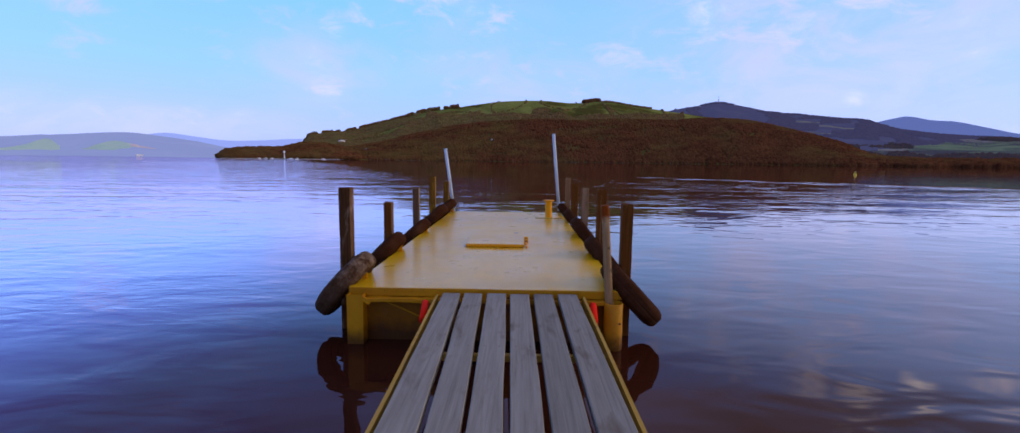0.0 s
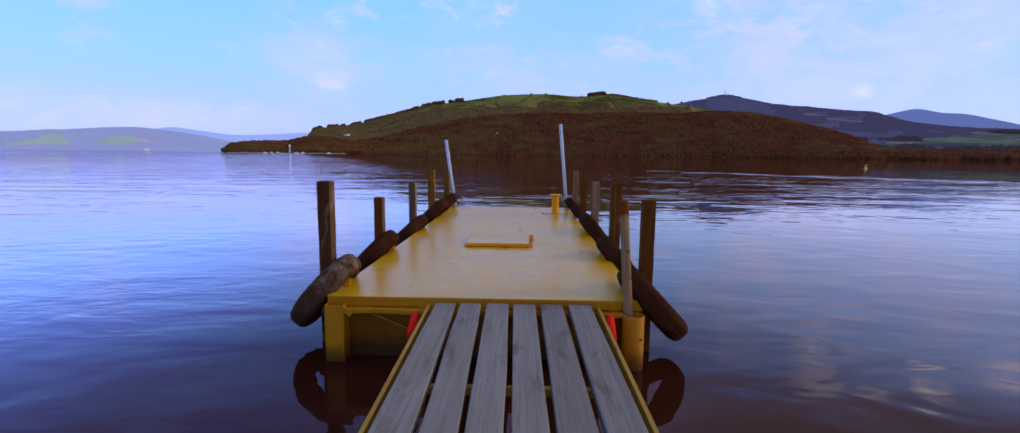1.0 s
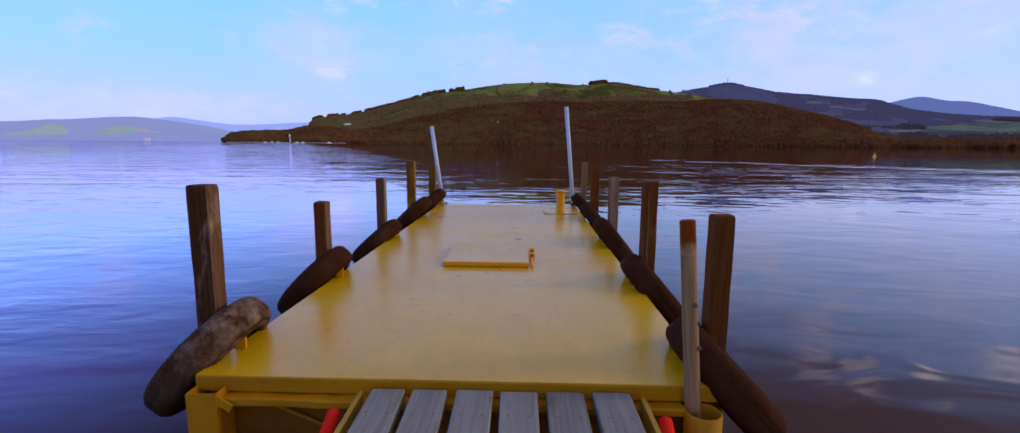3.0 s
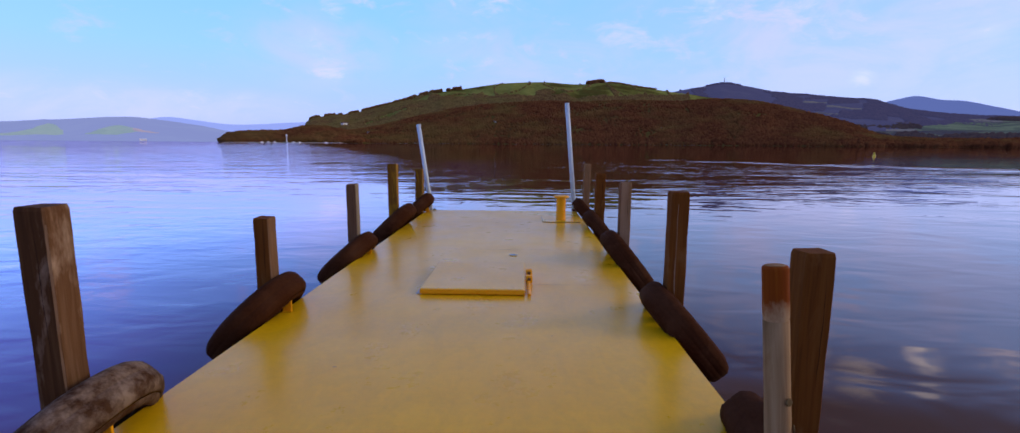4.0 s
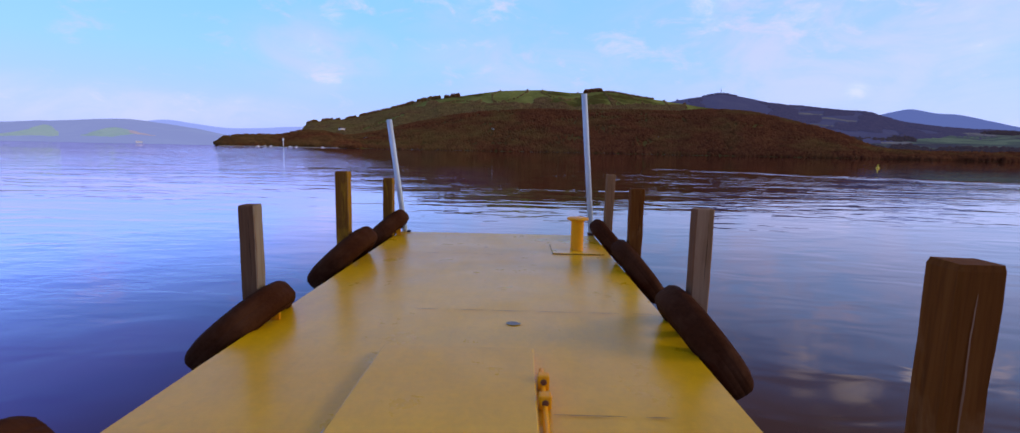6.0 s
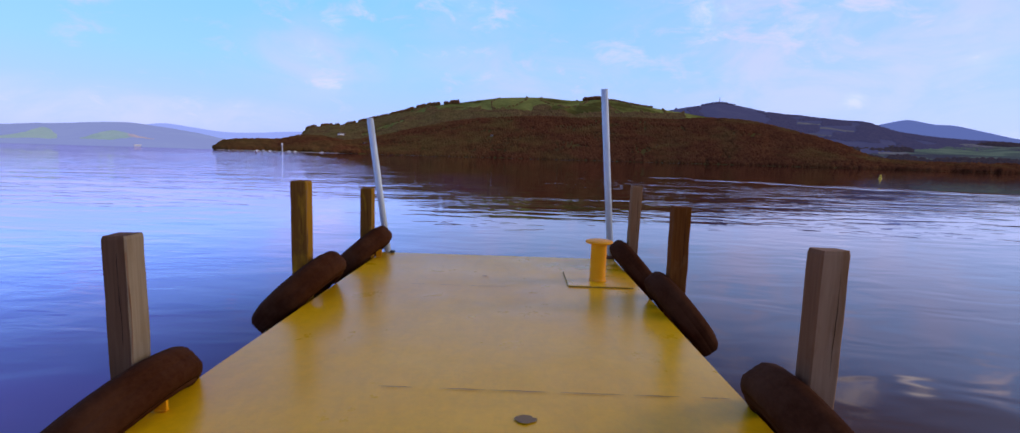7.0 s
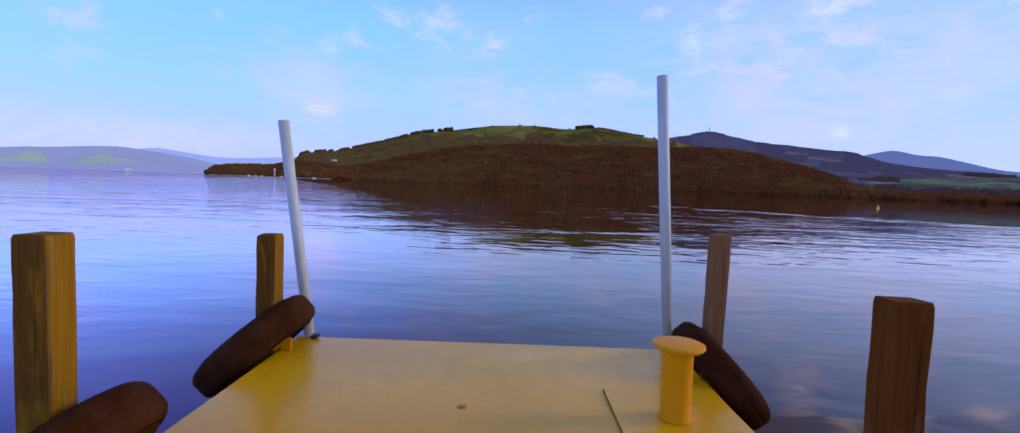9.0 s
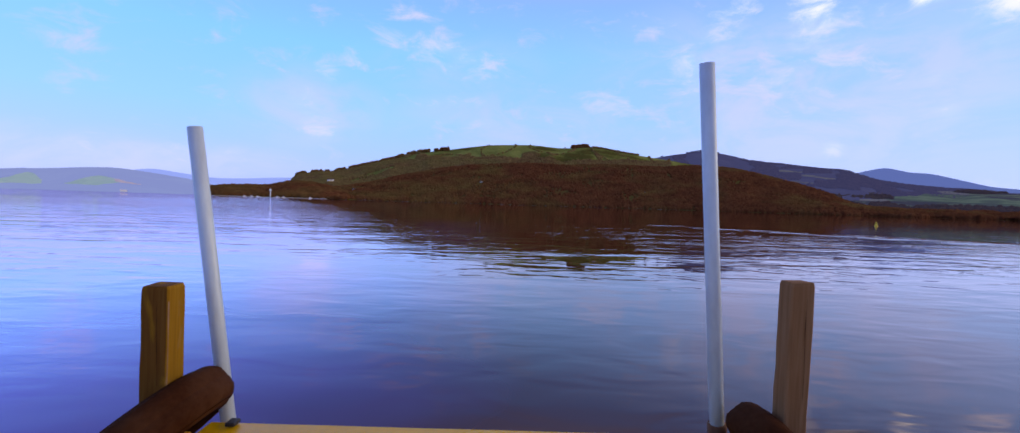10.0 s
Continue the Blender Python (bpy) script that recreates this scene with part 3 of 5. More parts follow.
def leaf_material(name, a, b_, c_, glade, air=None, haze=0.0):
    m, t, b = shader(name)
    geo = t.nodes.new("ShaderNodeNewGeometry")
    v = geo.outputs["Position"]
    col = ramp_of(t, geo.outputs["Random Per Island"], [(0.0, a), (0.5, b_), (1.0, c_)])
    mp = t.nodes.new("ShaderNodeMapping")
    mp.inputs["Scale"].default_value = (1.0, 0.8, 3.0)
    t.links.new(v, mp.inputs[0])
    stand = noise_tex(t, mp.outputs[0], 0.0075, 5, 0.6, 0.5)
    sep = t.nodes.new("ShaderNodeSeparateXYZ")
    t.links.new(v, sep.inputs[0])
    # green conifers take over from the brown broadleaves towards the west
    mix = maths(t, "ADD", stand, ranged(t, sep.outputs[0], -480.0, 200.0, 0.12, 0.0))
    col = mixed(t, ranged(t, mix, 0.48, 0.70, 0, 0.62), col, glade)
    col = mixed(t, 0.6, col, ramp_of(t, noise_tex(t, v, 0.035, 5, 0.6), [(0.34, (0.55, 0.53, 0.55)), (0.66, (1.2, 1.2, 1.16))]), "MULTIPLY")
    t.links.new(col, b.inputs["Base Color"])
    b.inputs["Roughness"].default_value = 0.95
    b.inputs["Specular IOR Level"].default_value = 0.0
    # leaves face every way: the crown's normal is drawn towards the open sky over the lake
    bent = t.nodes.new("ShaderNodeVectorMath")
    bent.operation = "MULTIPLY_ADD"
    t.links.new(geo.outputs["Normal"], bent.inputs[0])
    bent.inputs[1].default_value, bent.inputs[2].default_value = (0.28, 0.28, 0.28), (0.12, -0.45, 0.45)
    facing = t.nodes.new("ShaderNodeVectorMath")
    facing.operation = "NORMALIZE"
    t.links.new(bent.outputs[0], facing.inputs[0])
    t.links.new(facing.outputs[0], b.inputs["Normal"])
    # thin leaves let half of the light through
    tr = t.nodes.new("ShaderNodeBsdfTranslucent")
    t.links.new(col, tr.inputs[0])
    t.links.new(facing.outputs[0], tr.inputs["Normal"])
    leafy = t.nodes.new("ShaderNodeMixShader")
    leafy.inputs[0].default_value = 0.5
    t.links.new(b.outputs[0], leafy.inputs[1])
    t.links.new(tr.outputs[0], leafy.inputs[2])
    last = leafy
    # distance haze painted on: far crowns give off the air's colour
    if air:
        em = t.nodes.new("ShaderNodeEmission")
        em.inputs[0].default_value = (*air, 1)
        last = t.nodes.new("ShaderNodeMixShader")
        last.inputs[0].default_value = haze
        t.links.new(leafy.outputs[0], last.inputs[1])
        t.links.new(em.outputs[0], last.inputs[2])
    t.links.new(last.outputs[0], t.nodes["Material Output"].inputs[0])
    return m


LEAF_DARK = leaf_material("dark_forest_crowns", (0.23, 0.082, 0.035), (0.29, 0.108, 0.043), (0.36, 0.145, 0.055), (0.33, 0.235, 0.066))
LEAF_MIXED = leaf_material("mixed_wood_crowns", (0.30, 0.165, 0.078), (0.39, 0.24, 0.095), (0.48, 0.32, 0.11), (0.38, 0.33, 0.095))


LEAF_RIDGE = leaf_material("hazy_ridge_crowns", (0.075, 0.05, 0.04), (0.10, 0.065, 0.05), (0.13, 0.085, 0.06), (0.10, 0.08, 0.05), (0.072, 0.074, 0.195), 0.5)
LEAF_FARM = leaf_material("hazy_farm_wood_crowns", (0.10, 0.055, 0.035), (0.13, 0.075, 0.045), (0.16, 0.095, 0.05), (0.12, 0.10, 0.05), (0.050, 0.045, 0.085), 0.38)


# ---- mesh helpers ----
def finish(name, bm, material, smooth=False):
    me = bpy.data.meshes.new(name)
    bmesh.ops.recalc_face_normals(bm, faces=bm.faces)
    bm.to_mesh(me)
    bm.free()
    me.materials.append(material)
    if smooth:
        me.shade_smooth()
    return me


def part(name, bm, material, parent, label="", smooth=False):
    ob = new(name, finish(name, bm, material, smooth))
    ob.parent = parent
    if label:
        ob["label"] = label
    return ob


def thing(name, m, label, category, group="", kind=""):
    ob = new(name)
    ob.empty_display_size = 0.1
    ob.matrix_world = m
    return tagged(ob, label, category, group, kind)


def add_box(bm, x0, x1, y0, y1, z0, z1, bevel=0.0, seg=2):
    vs = [bm.verts.new((x, y, z)) for z in (z0, z1) for y in (y0, y1) for x in (x0, x1)]
    fs = [bm.faces.new([vs[i] for i in q]) for q in ((0, 2, 3, 1), (4, 5, 7, 6), (0, 1, 5, 4), (2, 6, 7, 3), (0, 4, 6, 2), (1, 3, 7, 5))]
    if bevel:
        es = list({e for f in fs for e in f.edges})
        bmesh.ops.bevel(bm, geom=es, offset=bevel, segments=seg, affect="EDGES", profile=0.5)
    return bm


def box_bm(*a, **k):
    return add_box(bmesh.new(), *a, **k)


def lathe(bm, profile, steps=32, m=None, close=False):
    """Turn a profile of (radius, height) round the z axis."""
    rings = []
    for r, z in profile:
        rings.append([bm.verts.new((r * math.cos(a), r * math.sin(a), z)) for a in (2 * math.pi * i / steps for i in range(steps))])
    pairs = list(zip(rings, rings[1:])) + ([(rings[-1], rings[0])] if close else [])
    for a, b in pairs:
        for i in range(steps):
            j = (i + 1) % steps
            bm.faces.new((a[i], a[j], b[j], b[i]))
    if not close:
        if profile[0][0] > 1e-6:
            bm.faces.new(rings[0][::-1])
        if profile[-1][0] > 1e-6:
            bm.faces.new(rings[-1])
    if m is not None:
        bmesh.ops.transform(bm, matrix=m, verts=[v for r in rings for v in r])
    return bm


def rod(bm, a, b, r, steps=16):
    a, b = Vector(a), Vector(b)
    d = b - a
    m = Matrix.Translation(a) @ d.to_track_quat("Z", "Y").to_matrix().to_4x4()
    e = min(r * 0.15, 0.002)
    return lathe(bm, [(r - e, 0), (r, e), (r, d.length - e), (r - e, d.length)], steps, m)


def jitter(bm, amount, freq=9.0, seed=0.0):
    for v in bm.verts:
        p = v.co * freq + Vector((seed, seed * 1.7, seed * 0.3))
        v.co += Vector((noise.noise(p), noise.noise(p + Vector((17, 0, 0))), noise.noise(p + Vector((0, 31, 0))))) * amount


# ---- water ----
def build_water():
    bm = bmesh.new()
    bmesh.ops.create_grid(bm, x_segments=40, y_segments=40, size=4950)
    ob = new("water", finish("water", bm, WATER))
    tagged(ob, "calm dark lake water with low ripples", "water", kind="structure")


build_water()


def build_bank():
    """The shore behind, where the gangway lands."""
    bm = bmesh.new()
    nx, ny = 24, 10
    rows = []
    for j in range(ny + 1):
        y = -6.1 - 40 * (j / ny) ** 1.5
        rows.append([bm.verts.new((-60 + 120 * i / nx, y, -0.6 + 1.6 * min(1, (j / ny) * 5) + 0.12 * noise.noise((i * 0.9, j * 1.3, 2)))) for i in range(nx + 1)])
    for a, b in zip(rows, rows[1:]):
        for i in range(nx):
            bm.faces.new((a[i], a[i + 1], b[i + 1], b[i]))
    tagged(new("ground", finish("ground", bm, LAND_DARK, True)), "low grassy lake bank", "ground", kind="structure")


build_bank()


# ---- hills across the lake ----
def smooth_knots(knots, a):
    """Smooth curve through a few (angle, value) knots."""
    xs, ys = [k[0] for k in knots], [k[1] for k in knots]
    if a <= xs[0]:
        return ys[0]
    if a >= xs[-1]:
        return ys[-1]
    i = max(j for j in range(len(xs) - 1) if xs[j] <= a)

    def slope(j):
        if j in (0, len(xs) - 1):
            return 0.0
        return (ys[j + 1] - ys[j - 1]) / (xs[j + 1] - xs[j - 1])

    w = xs[i + 1] - xs[i]
    u = (a - xs[i]) / w
    return (ys[i] * (2 * u ** 3 - 3 * u * u + 1) + slope(i) * w * (u ** 3 - 2 * u * u + u) + ys[i + 1] * (3 * u * u - 2 * u ** 3) + slope(i + 1) * w * (u ** 3 - u * u))


class Hill:
    """A ridge seen from the jetty: crest heights in degrees above the water by bearing, a shore distance and a crest distance."""

    def __init__(self, knots, shore, crest, back=1.25, shape=1.0, rough=6.0, seed=1.0):
        self.knots, self.shore, self.crest, self.back, self.shape, self.rough, self.seed = knots, shore, crest, back, shape, rough, seed

    def height(self, az, s):
        """s: 0 at the shore, 1 on the crest, above 1 behind it."""
        top = self.crest * math.tan(radians(smooth_knots(self.knots, az)))
        n = noise.fractal(Vector((az * 0.32 + self.seed, s * 2.0, self.seed)), 1.0, 2.0, 4) * self.rough
        if s <= 1:
            k = s ** self.shape
            k = k * (1.35 - 0.35 * k)
            return top * k + n * s * (1.1 - s) * 2.0 - 1.0 * (1 - s)
        return top * (1 - ((s - 1) / (self.back - 1)) ** 2 * 0.8)

    def place(self, az, s):
        r = self.shore + (self.crest - self.shore) * s
        return Vector((r * math.sin(radians(az)), r * math.cos(radians(az)), self.height(az, s)))

    def seen_at(self, az, el, steps=100):
        """The place on the slope that shows at that bearing and elevation."""
        for i in range(1, steps + 1):
            p = self.place(az, i / steps)
            if math.degrees(math.atan2(p.z - 1.3, math.hypot(p.x, p.y))) >= el:
                return p
        return self.place(az, 1.0)

    def mesh(self, name, material, label, na, nr, kind="structure"):
        bm = bmesh.new()
        a0, a1 = self.knots[0][0], self.knots[-1][0]
        rows = []
        for i in range(na + 1):
            az = a0 + (a1 - a0) * i / na
            rows.append([bm.verts.new(self.place(az, self.back * j / nr)) for j in range(nr + 1)])
        for a, b in zip(rows, rows[1:]):
            for j in range(nr):
                bm.faces.new((a[j], b[j], b[j + 1], a[j + 1]))
        ob = new(name, finish(name, bm, material, True))
        return tagged(ob, label, "hill", kind=kind)


MAIN = Hill([(-24.5, 0.0), (-23.4, 2.1), (-22.0, 2.6), (-18.8, 3.05), (-16.0, 3.8), (-13.2, 4.65), (-10.4, 5.5), (-7.5, 5.9), (-3.8, 6.55), (2.0, 6.88), (6.6, 6.6), (9.0, 6.75), (12.8, 6.2), (17.0, 5.5), (22.0, 4.6), (30.0, 2.5), (36.0, 0.5)], 1180, 2000, rough=14, seed=3.0)
DARK = Hill([(-26.0, 0.0), (-22.0, 0.9), (-17.5, 1.5), (-11.8, 2.9), (-7.5, 3.85), (-3.0, 4.4), (2.1, 4.7), (7.2, 4.65), (11.5, 4.75), (16.3, 4.55), (20.3, 4.7), (24.0, 4.45), (27.0, 3.75), (30.4, 2.85), (32.6, 2.0), (35.2, 0.9), (38.0, 0.6), (44.0, 0.5), (52.0, 0.4)], 980, 1300, rough=9, seed=8.0)
SPIT = Hill([(-31.7, 0.0), (-31.0, 0.55), (-30.0, 0.8), (-27.7, 0.95), (-25.3, 1.1), (-24.0, 1.5), (-21.5, 1.5), (-18.5, 0.8), (-16.0, 0.0)], 960, 1080, rough=2, seed=5.0)
MAST = Hill([(10.0, 4.6), (15.6, 5.5), (18.0, 5.92), (20.0, 6.15), (21.5, 6.36), (24.0, 5.84), (27.0, 5.12), (29.7, 4.72), (32.4, 4.35), (34.4, 4.1), (37.3, 3.1), (41.6, 2.5), (48.0, 2.0), (56.0, 1.2)], 1500, 3300, shape=0.9, rough=16, seed=11.0)
FARMS = Hill([(26.5, 1.0), (29.0, 2.3), (31.0, 2.7), (33.5, 2.75), (36.0, 2.5), (39.0, 2.3), (42.0, 2.3), (46.0, 2.1), (56.0, 1.2)], 1400, 2400, rough=10, seed=4.0)
BLUE = Hill([(31.0, 3.6), (34.7, 3.93), (36.1, 4.25), (37.3, 4.43), (39.0, 4.02), (40.6, 3.83), (42.6, 3.25), (44.6, 2.68), (50.0, 2.1), (60.0, 1.0)], 3700, 4400, back=1.1, rough=6, seed=2.0)
LEFT = Hill([(-62.0, 0.9), (-52.0, 1.2), (-46.7, 1.53), (-42.7, 1.88), (-40.0, 2.15), (-38.0, 2.2), (-35.4, 1.87), (-33.3, 1.58), (-31.0, 1.1), (-28.0, 0.6), (-24.0, 0.2)], 3300, 4100, back=1.15, rough=22, seed=6.0)
FAINT = Hill([(-42.0, 1.4), (-37.5, 2.2), (-35.6, 2.5), (-33.3, 2.2), (-30.6, 1.88), (-27.7, 1.98), (-25.3, 2.2), (-22.0, 2.3), (-15.0, 1.5)], 4500, 4700, back=1.04, rough=3, seed=9.0)

MAIN.mesh("hill_meadow", LAND_MAIN, "broad green hill with meadows and hedges above the lake", 200, 44)
DARK.mesh("hill_wooded", LAND_DARK, "dark wooded hill rising from the lakeshore", 220, 30)
SPIT.mesh("hill_spit", LAND_DARK, "low wooded spit reaching into the lake", 80, 12)
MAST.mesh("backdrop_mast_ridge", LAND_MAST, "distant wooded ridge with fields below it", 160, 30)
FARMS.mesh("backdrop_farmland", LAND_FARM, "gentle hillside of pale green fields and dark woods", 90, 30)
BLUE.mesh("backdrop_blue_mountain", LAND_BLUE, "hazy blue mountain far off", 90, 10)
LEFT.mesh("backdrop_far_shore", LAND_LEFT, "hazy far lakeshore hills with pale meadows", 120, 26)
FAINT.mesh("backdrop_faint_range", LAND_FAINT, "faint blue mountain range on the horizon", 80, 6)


def build_field(name, hill, low, high, material, label, lift=1.5, seed=1.0, n=28, m=6):
    """A meadow or ploughed field that lies on a slope, between two edges given as (bearing, height) knots."""
    a0, a1 = low[0][0], low[-1][0]
    bm = bmesh.new()
    rows = []
    for i in range(n + 1):
        az = a0 + (a1 - a0) * i / n
        wob = 0.05 * noise.noise((az * 1.7, seed, 0))
        lo, hi = smooth_knots(low, az) + wob, smooth_knots(high, az) + 0.06 * noise.noise((az * 2.3, seed, 5))
        row = []
        for j in range(m + 1):
            p = hill.seen_at(az, lo + (max(hi, lo + 0.01) - lo) * j / m, 400)
            row.append(bm.verts.new((p.x, p.y, p.z + lift)))
        rows.append(row)
    for a, b in zip(rows, rows[1:]):
        for j in range(m):
            bm.faces.new((a[j], b[j], b[j + 1], a[j + 1]))
    return tagged(new(name, finish(name, bm, material, True)), label, "field", kind="structure")


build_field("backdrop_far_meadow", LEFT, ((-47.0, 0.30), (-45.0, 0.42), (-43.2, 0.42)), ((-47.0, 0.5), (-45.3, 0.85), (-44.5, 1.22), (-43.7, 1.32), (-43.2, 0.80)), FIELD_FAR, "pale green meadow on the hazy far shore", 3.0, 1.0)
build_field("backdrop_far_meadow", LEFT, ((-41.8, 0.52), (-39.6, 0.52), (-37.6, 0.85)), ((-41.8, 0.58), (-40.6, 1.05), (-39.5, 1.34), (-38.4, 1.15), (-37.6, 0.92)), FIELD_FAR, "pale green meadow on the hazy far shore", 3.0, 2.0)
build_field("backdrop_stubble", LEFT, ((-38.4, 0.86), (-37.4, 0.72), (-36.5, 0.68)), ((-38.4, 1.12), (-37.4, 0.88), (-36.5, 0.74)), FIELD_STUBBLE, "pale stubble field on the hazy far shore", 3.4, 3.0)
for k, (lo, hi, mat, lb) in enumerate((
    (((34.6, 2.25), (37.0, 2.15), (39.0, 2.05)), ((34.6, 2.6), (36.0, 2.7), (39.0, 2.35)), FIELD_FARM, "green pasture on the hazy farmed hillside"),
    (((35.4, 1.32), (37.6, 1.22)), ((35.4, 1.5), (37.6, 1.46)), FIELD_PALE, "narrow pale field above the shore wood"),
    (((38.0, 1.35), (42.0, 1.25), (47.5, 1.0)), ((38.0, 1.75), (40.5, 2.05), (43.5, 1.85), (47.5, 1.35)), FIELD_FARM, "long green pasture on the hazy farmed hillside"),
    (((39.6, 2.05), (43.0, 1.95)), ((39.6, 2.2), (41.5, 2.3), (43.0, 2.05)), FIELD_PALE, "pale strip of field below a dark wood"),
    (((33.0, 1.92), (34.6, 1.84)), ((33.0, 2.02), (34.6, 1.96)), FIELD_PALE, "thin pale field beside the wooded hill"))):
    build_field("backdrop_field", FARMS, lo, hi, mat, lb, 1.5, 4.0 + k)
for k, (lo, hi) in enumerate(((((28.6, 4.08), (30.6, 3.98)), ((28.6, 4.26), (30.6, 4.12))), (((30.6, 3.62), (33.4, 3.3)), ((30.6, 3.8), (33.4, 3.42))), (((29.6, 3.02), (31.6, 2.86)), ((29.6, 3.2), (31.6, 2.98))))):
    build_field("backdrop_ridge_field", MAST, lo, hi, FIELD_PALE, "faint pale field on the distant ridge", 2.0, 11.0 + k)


GLADES = ((MAIN, -19.75, 1.75, 0.42), (DARK, -3.15, 2.4, 0.10), (DARK, 15.35, 1.75, 0.09), (DARK, -17.2, 0.95, 0.16))
CLEARED = [(az, width, hill.seen_at(az, el).xy.length) for hill, az, el, width in GLADES]


def crowns(name, hill, material, label, count, size, cover, az_range, s_range, seed, spread=(0.55, 0.9), sunk=0.1):
    """Woodland of many small uneven crowns on one slope, joined."""
    rng = random.Random(seed)
    verts, faces = [], []
    made = tries = 0
    while made < count and tries < count * 12:
        tries += 1
        az = rng.uniform(*az_range)
        s = rng.uniform(*s_range)
        if not cover(az, s, rng):
            continue
        p = hill.place(az, s)
        if p.z < 0.3:
            continue
        if any(abs(az - a) < width and far - 16 < p.xy.length < far + 6 for a, width, far in CLEARED):
            continue
        h = rng.uniform(*size)
        w = h * rng.uniform(*spread)
        pointed = rng.random() < 0.2
        base = len(verts)
        turn = rng.uniform(0, 6.28)
        levels = ((0.12, 0.75), (0.45, 1.0), (0.78, 0.34 if pointed else 0.72))
        for f, q in levels:
            for i in range(5):
                a = turn + i * 1.2566 + f
                k = w * q * rng.uniform(0.72, 1.2)
                verts.append((p.x + k * math.cos(a), p.y + k * math.sin(a), p.z + h * (f - sunk + rng.uniform(-0.06, 0.06))))
        verts.append((p.x + rng.uniform(-0.1, 0.1) * w, p.y, p.z + h * (1 - sunk)))
        for l in range(2):
            for i in range(5):
                j = (i + 1) % 5
                faces.append((base + l * 5 + i, base + l * 5 + j, base + l * 5 + 5 + j, base + l * 5 + 5 + i))
        for i in range(5):
            faces.append((base + 10 + i, base + 10 + (i + 1) % 5, base + 15))
        made += 1
    me = bpy.data.meshes.new(name)
    me.from_pydata(verts, [], faces)
    me.materials.append(material)
    me.shade_smooth()
    return tagged(new(name, me), label, "forest", kind="stuff")


def woods_noise(az, s, k, seed):
    return noise.noise(Vector((az * k, s * 5.0, seed)))


# the edge of the open meadow below the hilltop, as a share of the slope
MEADOW_EDGE = ((-24.0, 0.97), (-13.0, 0.93), (-11.5, 0.74), (-8.5, 0.70), (-6.0, 0.66), (-4.0, 0.60), (-0.3, 0.56), (4.3, 0.54), (6.5, 0.52), (8.7, 0.54), (11.3, 0.62), (14.0, 0.72), (18.0, 0.85))


def on_hill(az, s, r):
    """Woods below the meadow, a hedged meadow strip among them, and hedges across the open ground."""
    if abs(az + 15.3) < 2.3 and 0.02 < s - (0.40 + 0.035 * (az + 15.3)) < 0.16 - 0.02 * abs(az + 15.3):
        return r.random() < 0.06
    edge = smooth_knots(MEADOW_EDGE, az) + 0.03 * noise.noise((az * 0.9, 2.0, 0)) + 0.015 * noise.noise((az * 3.1, 7.0, 0))
    if s < edge:
        return True
    hedge = abs(noise.noise((az * 0.30, s * 2.6, 11.0))) < 0.010
    copse = noise.noise((az * 0.55, s * 4.0, 7.0)) > (0.50 if az > -7 else 0.22)
    return hedge or copse


crowns("forest", DARK, LEAF_DARK, "dense dark mixed forest covering the hill", 38000, (5.0, 8.5),
       lambda az, s, r: woods_noise(az, s, 0.26, 4.0) + 0.25 * noise.noise((az * 1.1, s * 11.0, 2.0)) > (-0.06 if az < 13 else -0.06 - 0.05 * min(az - 13, 8)) or r.random() < (0.8 if s < 0.10 else 0.22), (-25, 50), (0.01, 1.02), 11, (0.34, 0.56), 0.3)
crowns("shore_wood", DARK, LEAF_DARK, "brown leafless wood along the far shore", 3600, (5, 9),
       lambda az, s, r: noise.noise(Vector((az * 0.9, s * 3.0, 8.0))) > -0.25, (32, 51.5), (0.05, 1.0), 18, (0.4, 0.7), 0.15)
crowns("spit_wood", SPIT, LEAF_DARK, "low dark wood along the lake spit", 3200, (5, 9),
       lambda az, s, r: True, (-31.6, -18), (0.06, 1.0), 12)
crowns("hedges", MAIN, LEAF_MIXED, "woods, hedges and copses between the meadows", 26000, (6.0, 10.0), on_hill, (-24, 18), (0.12, 1.0), 13, (0.36, 0.6), 0.3)
crowns("ridge_wood", MAIN, LEAF_DARK, "dark line of trees along the hilltop", 620, (5, 17),
       lambda az, s, r: r.random() < 0.30 + 1.5 * noise.noise((az * 1.3, 3.0, 0)) + (0.25 if az < -12 else 0.0), (-23.5, -7.0), (0.95, 1.0), 14, (0.28, 0.55))
crowns("hilltop_copse", MAIN, LEAF_DARK, "dark copse on the summit of the hill", 200, (9, 17),
       lambda az, s, r: True, (7.1, 8.9), (0.975, 1.0), 15, (0.35, 0.55), 0.12)
crowns("hilltop_copse", MAIN, LEAF_MIXED, "low wood falling away from the summit", 260, (4, 9),
       lambda az, s, r: True, (8.8, 14.5), (0.975, 1.0), 16, (0.45, 0.7), 0.15)


# hazy woods on the far ridge and the farmed hillside, open where the fields lie
RIDGE_FIELDS = ((28.4, 30.8, 3.9, 4.45), (30.4, 33.6, 3.15, 3.95), (29.4, 31.8, 2.75, 3.3))
FARM_FIELDS = ((34.4, 39.2, 1.95, 2.75), (35.2, 37.8, 1.15, 1.55), (37.8, 48.0, 0.95, 2.1), (39.3, 42.2, 1.9, 2.5), (32.8, 34.8, 1.8, 2.1))


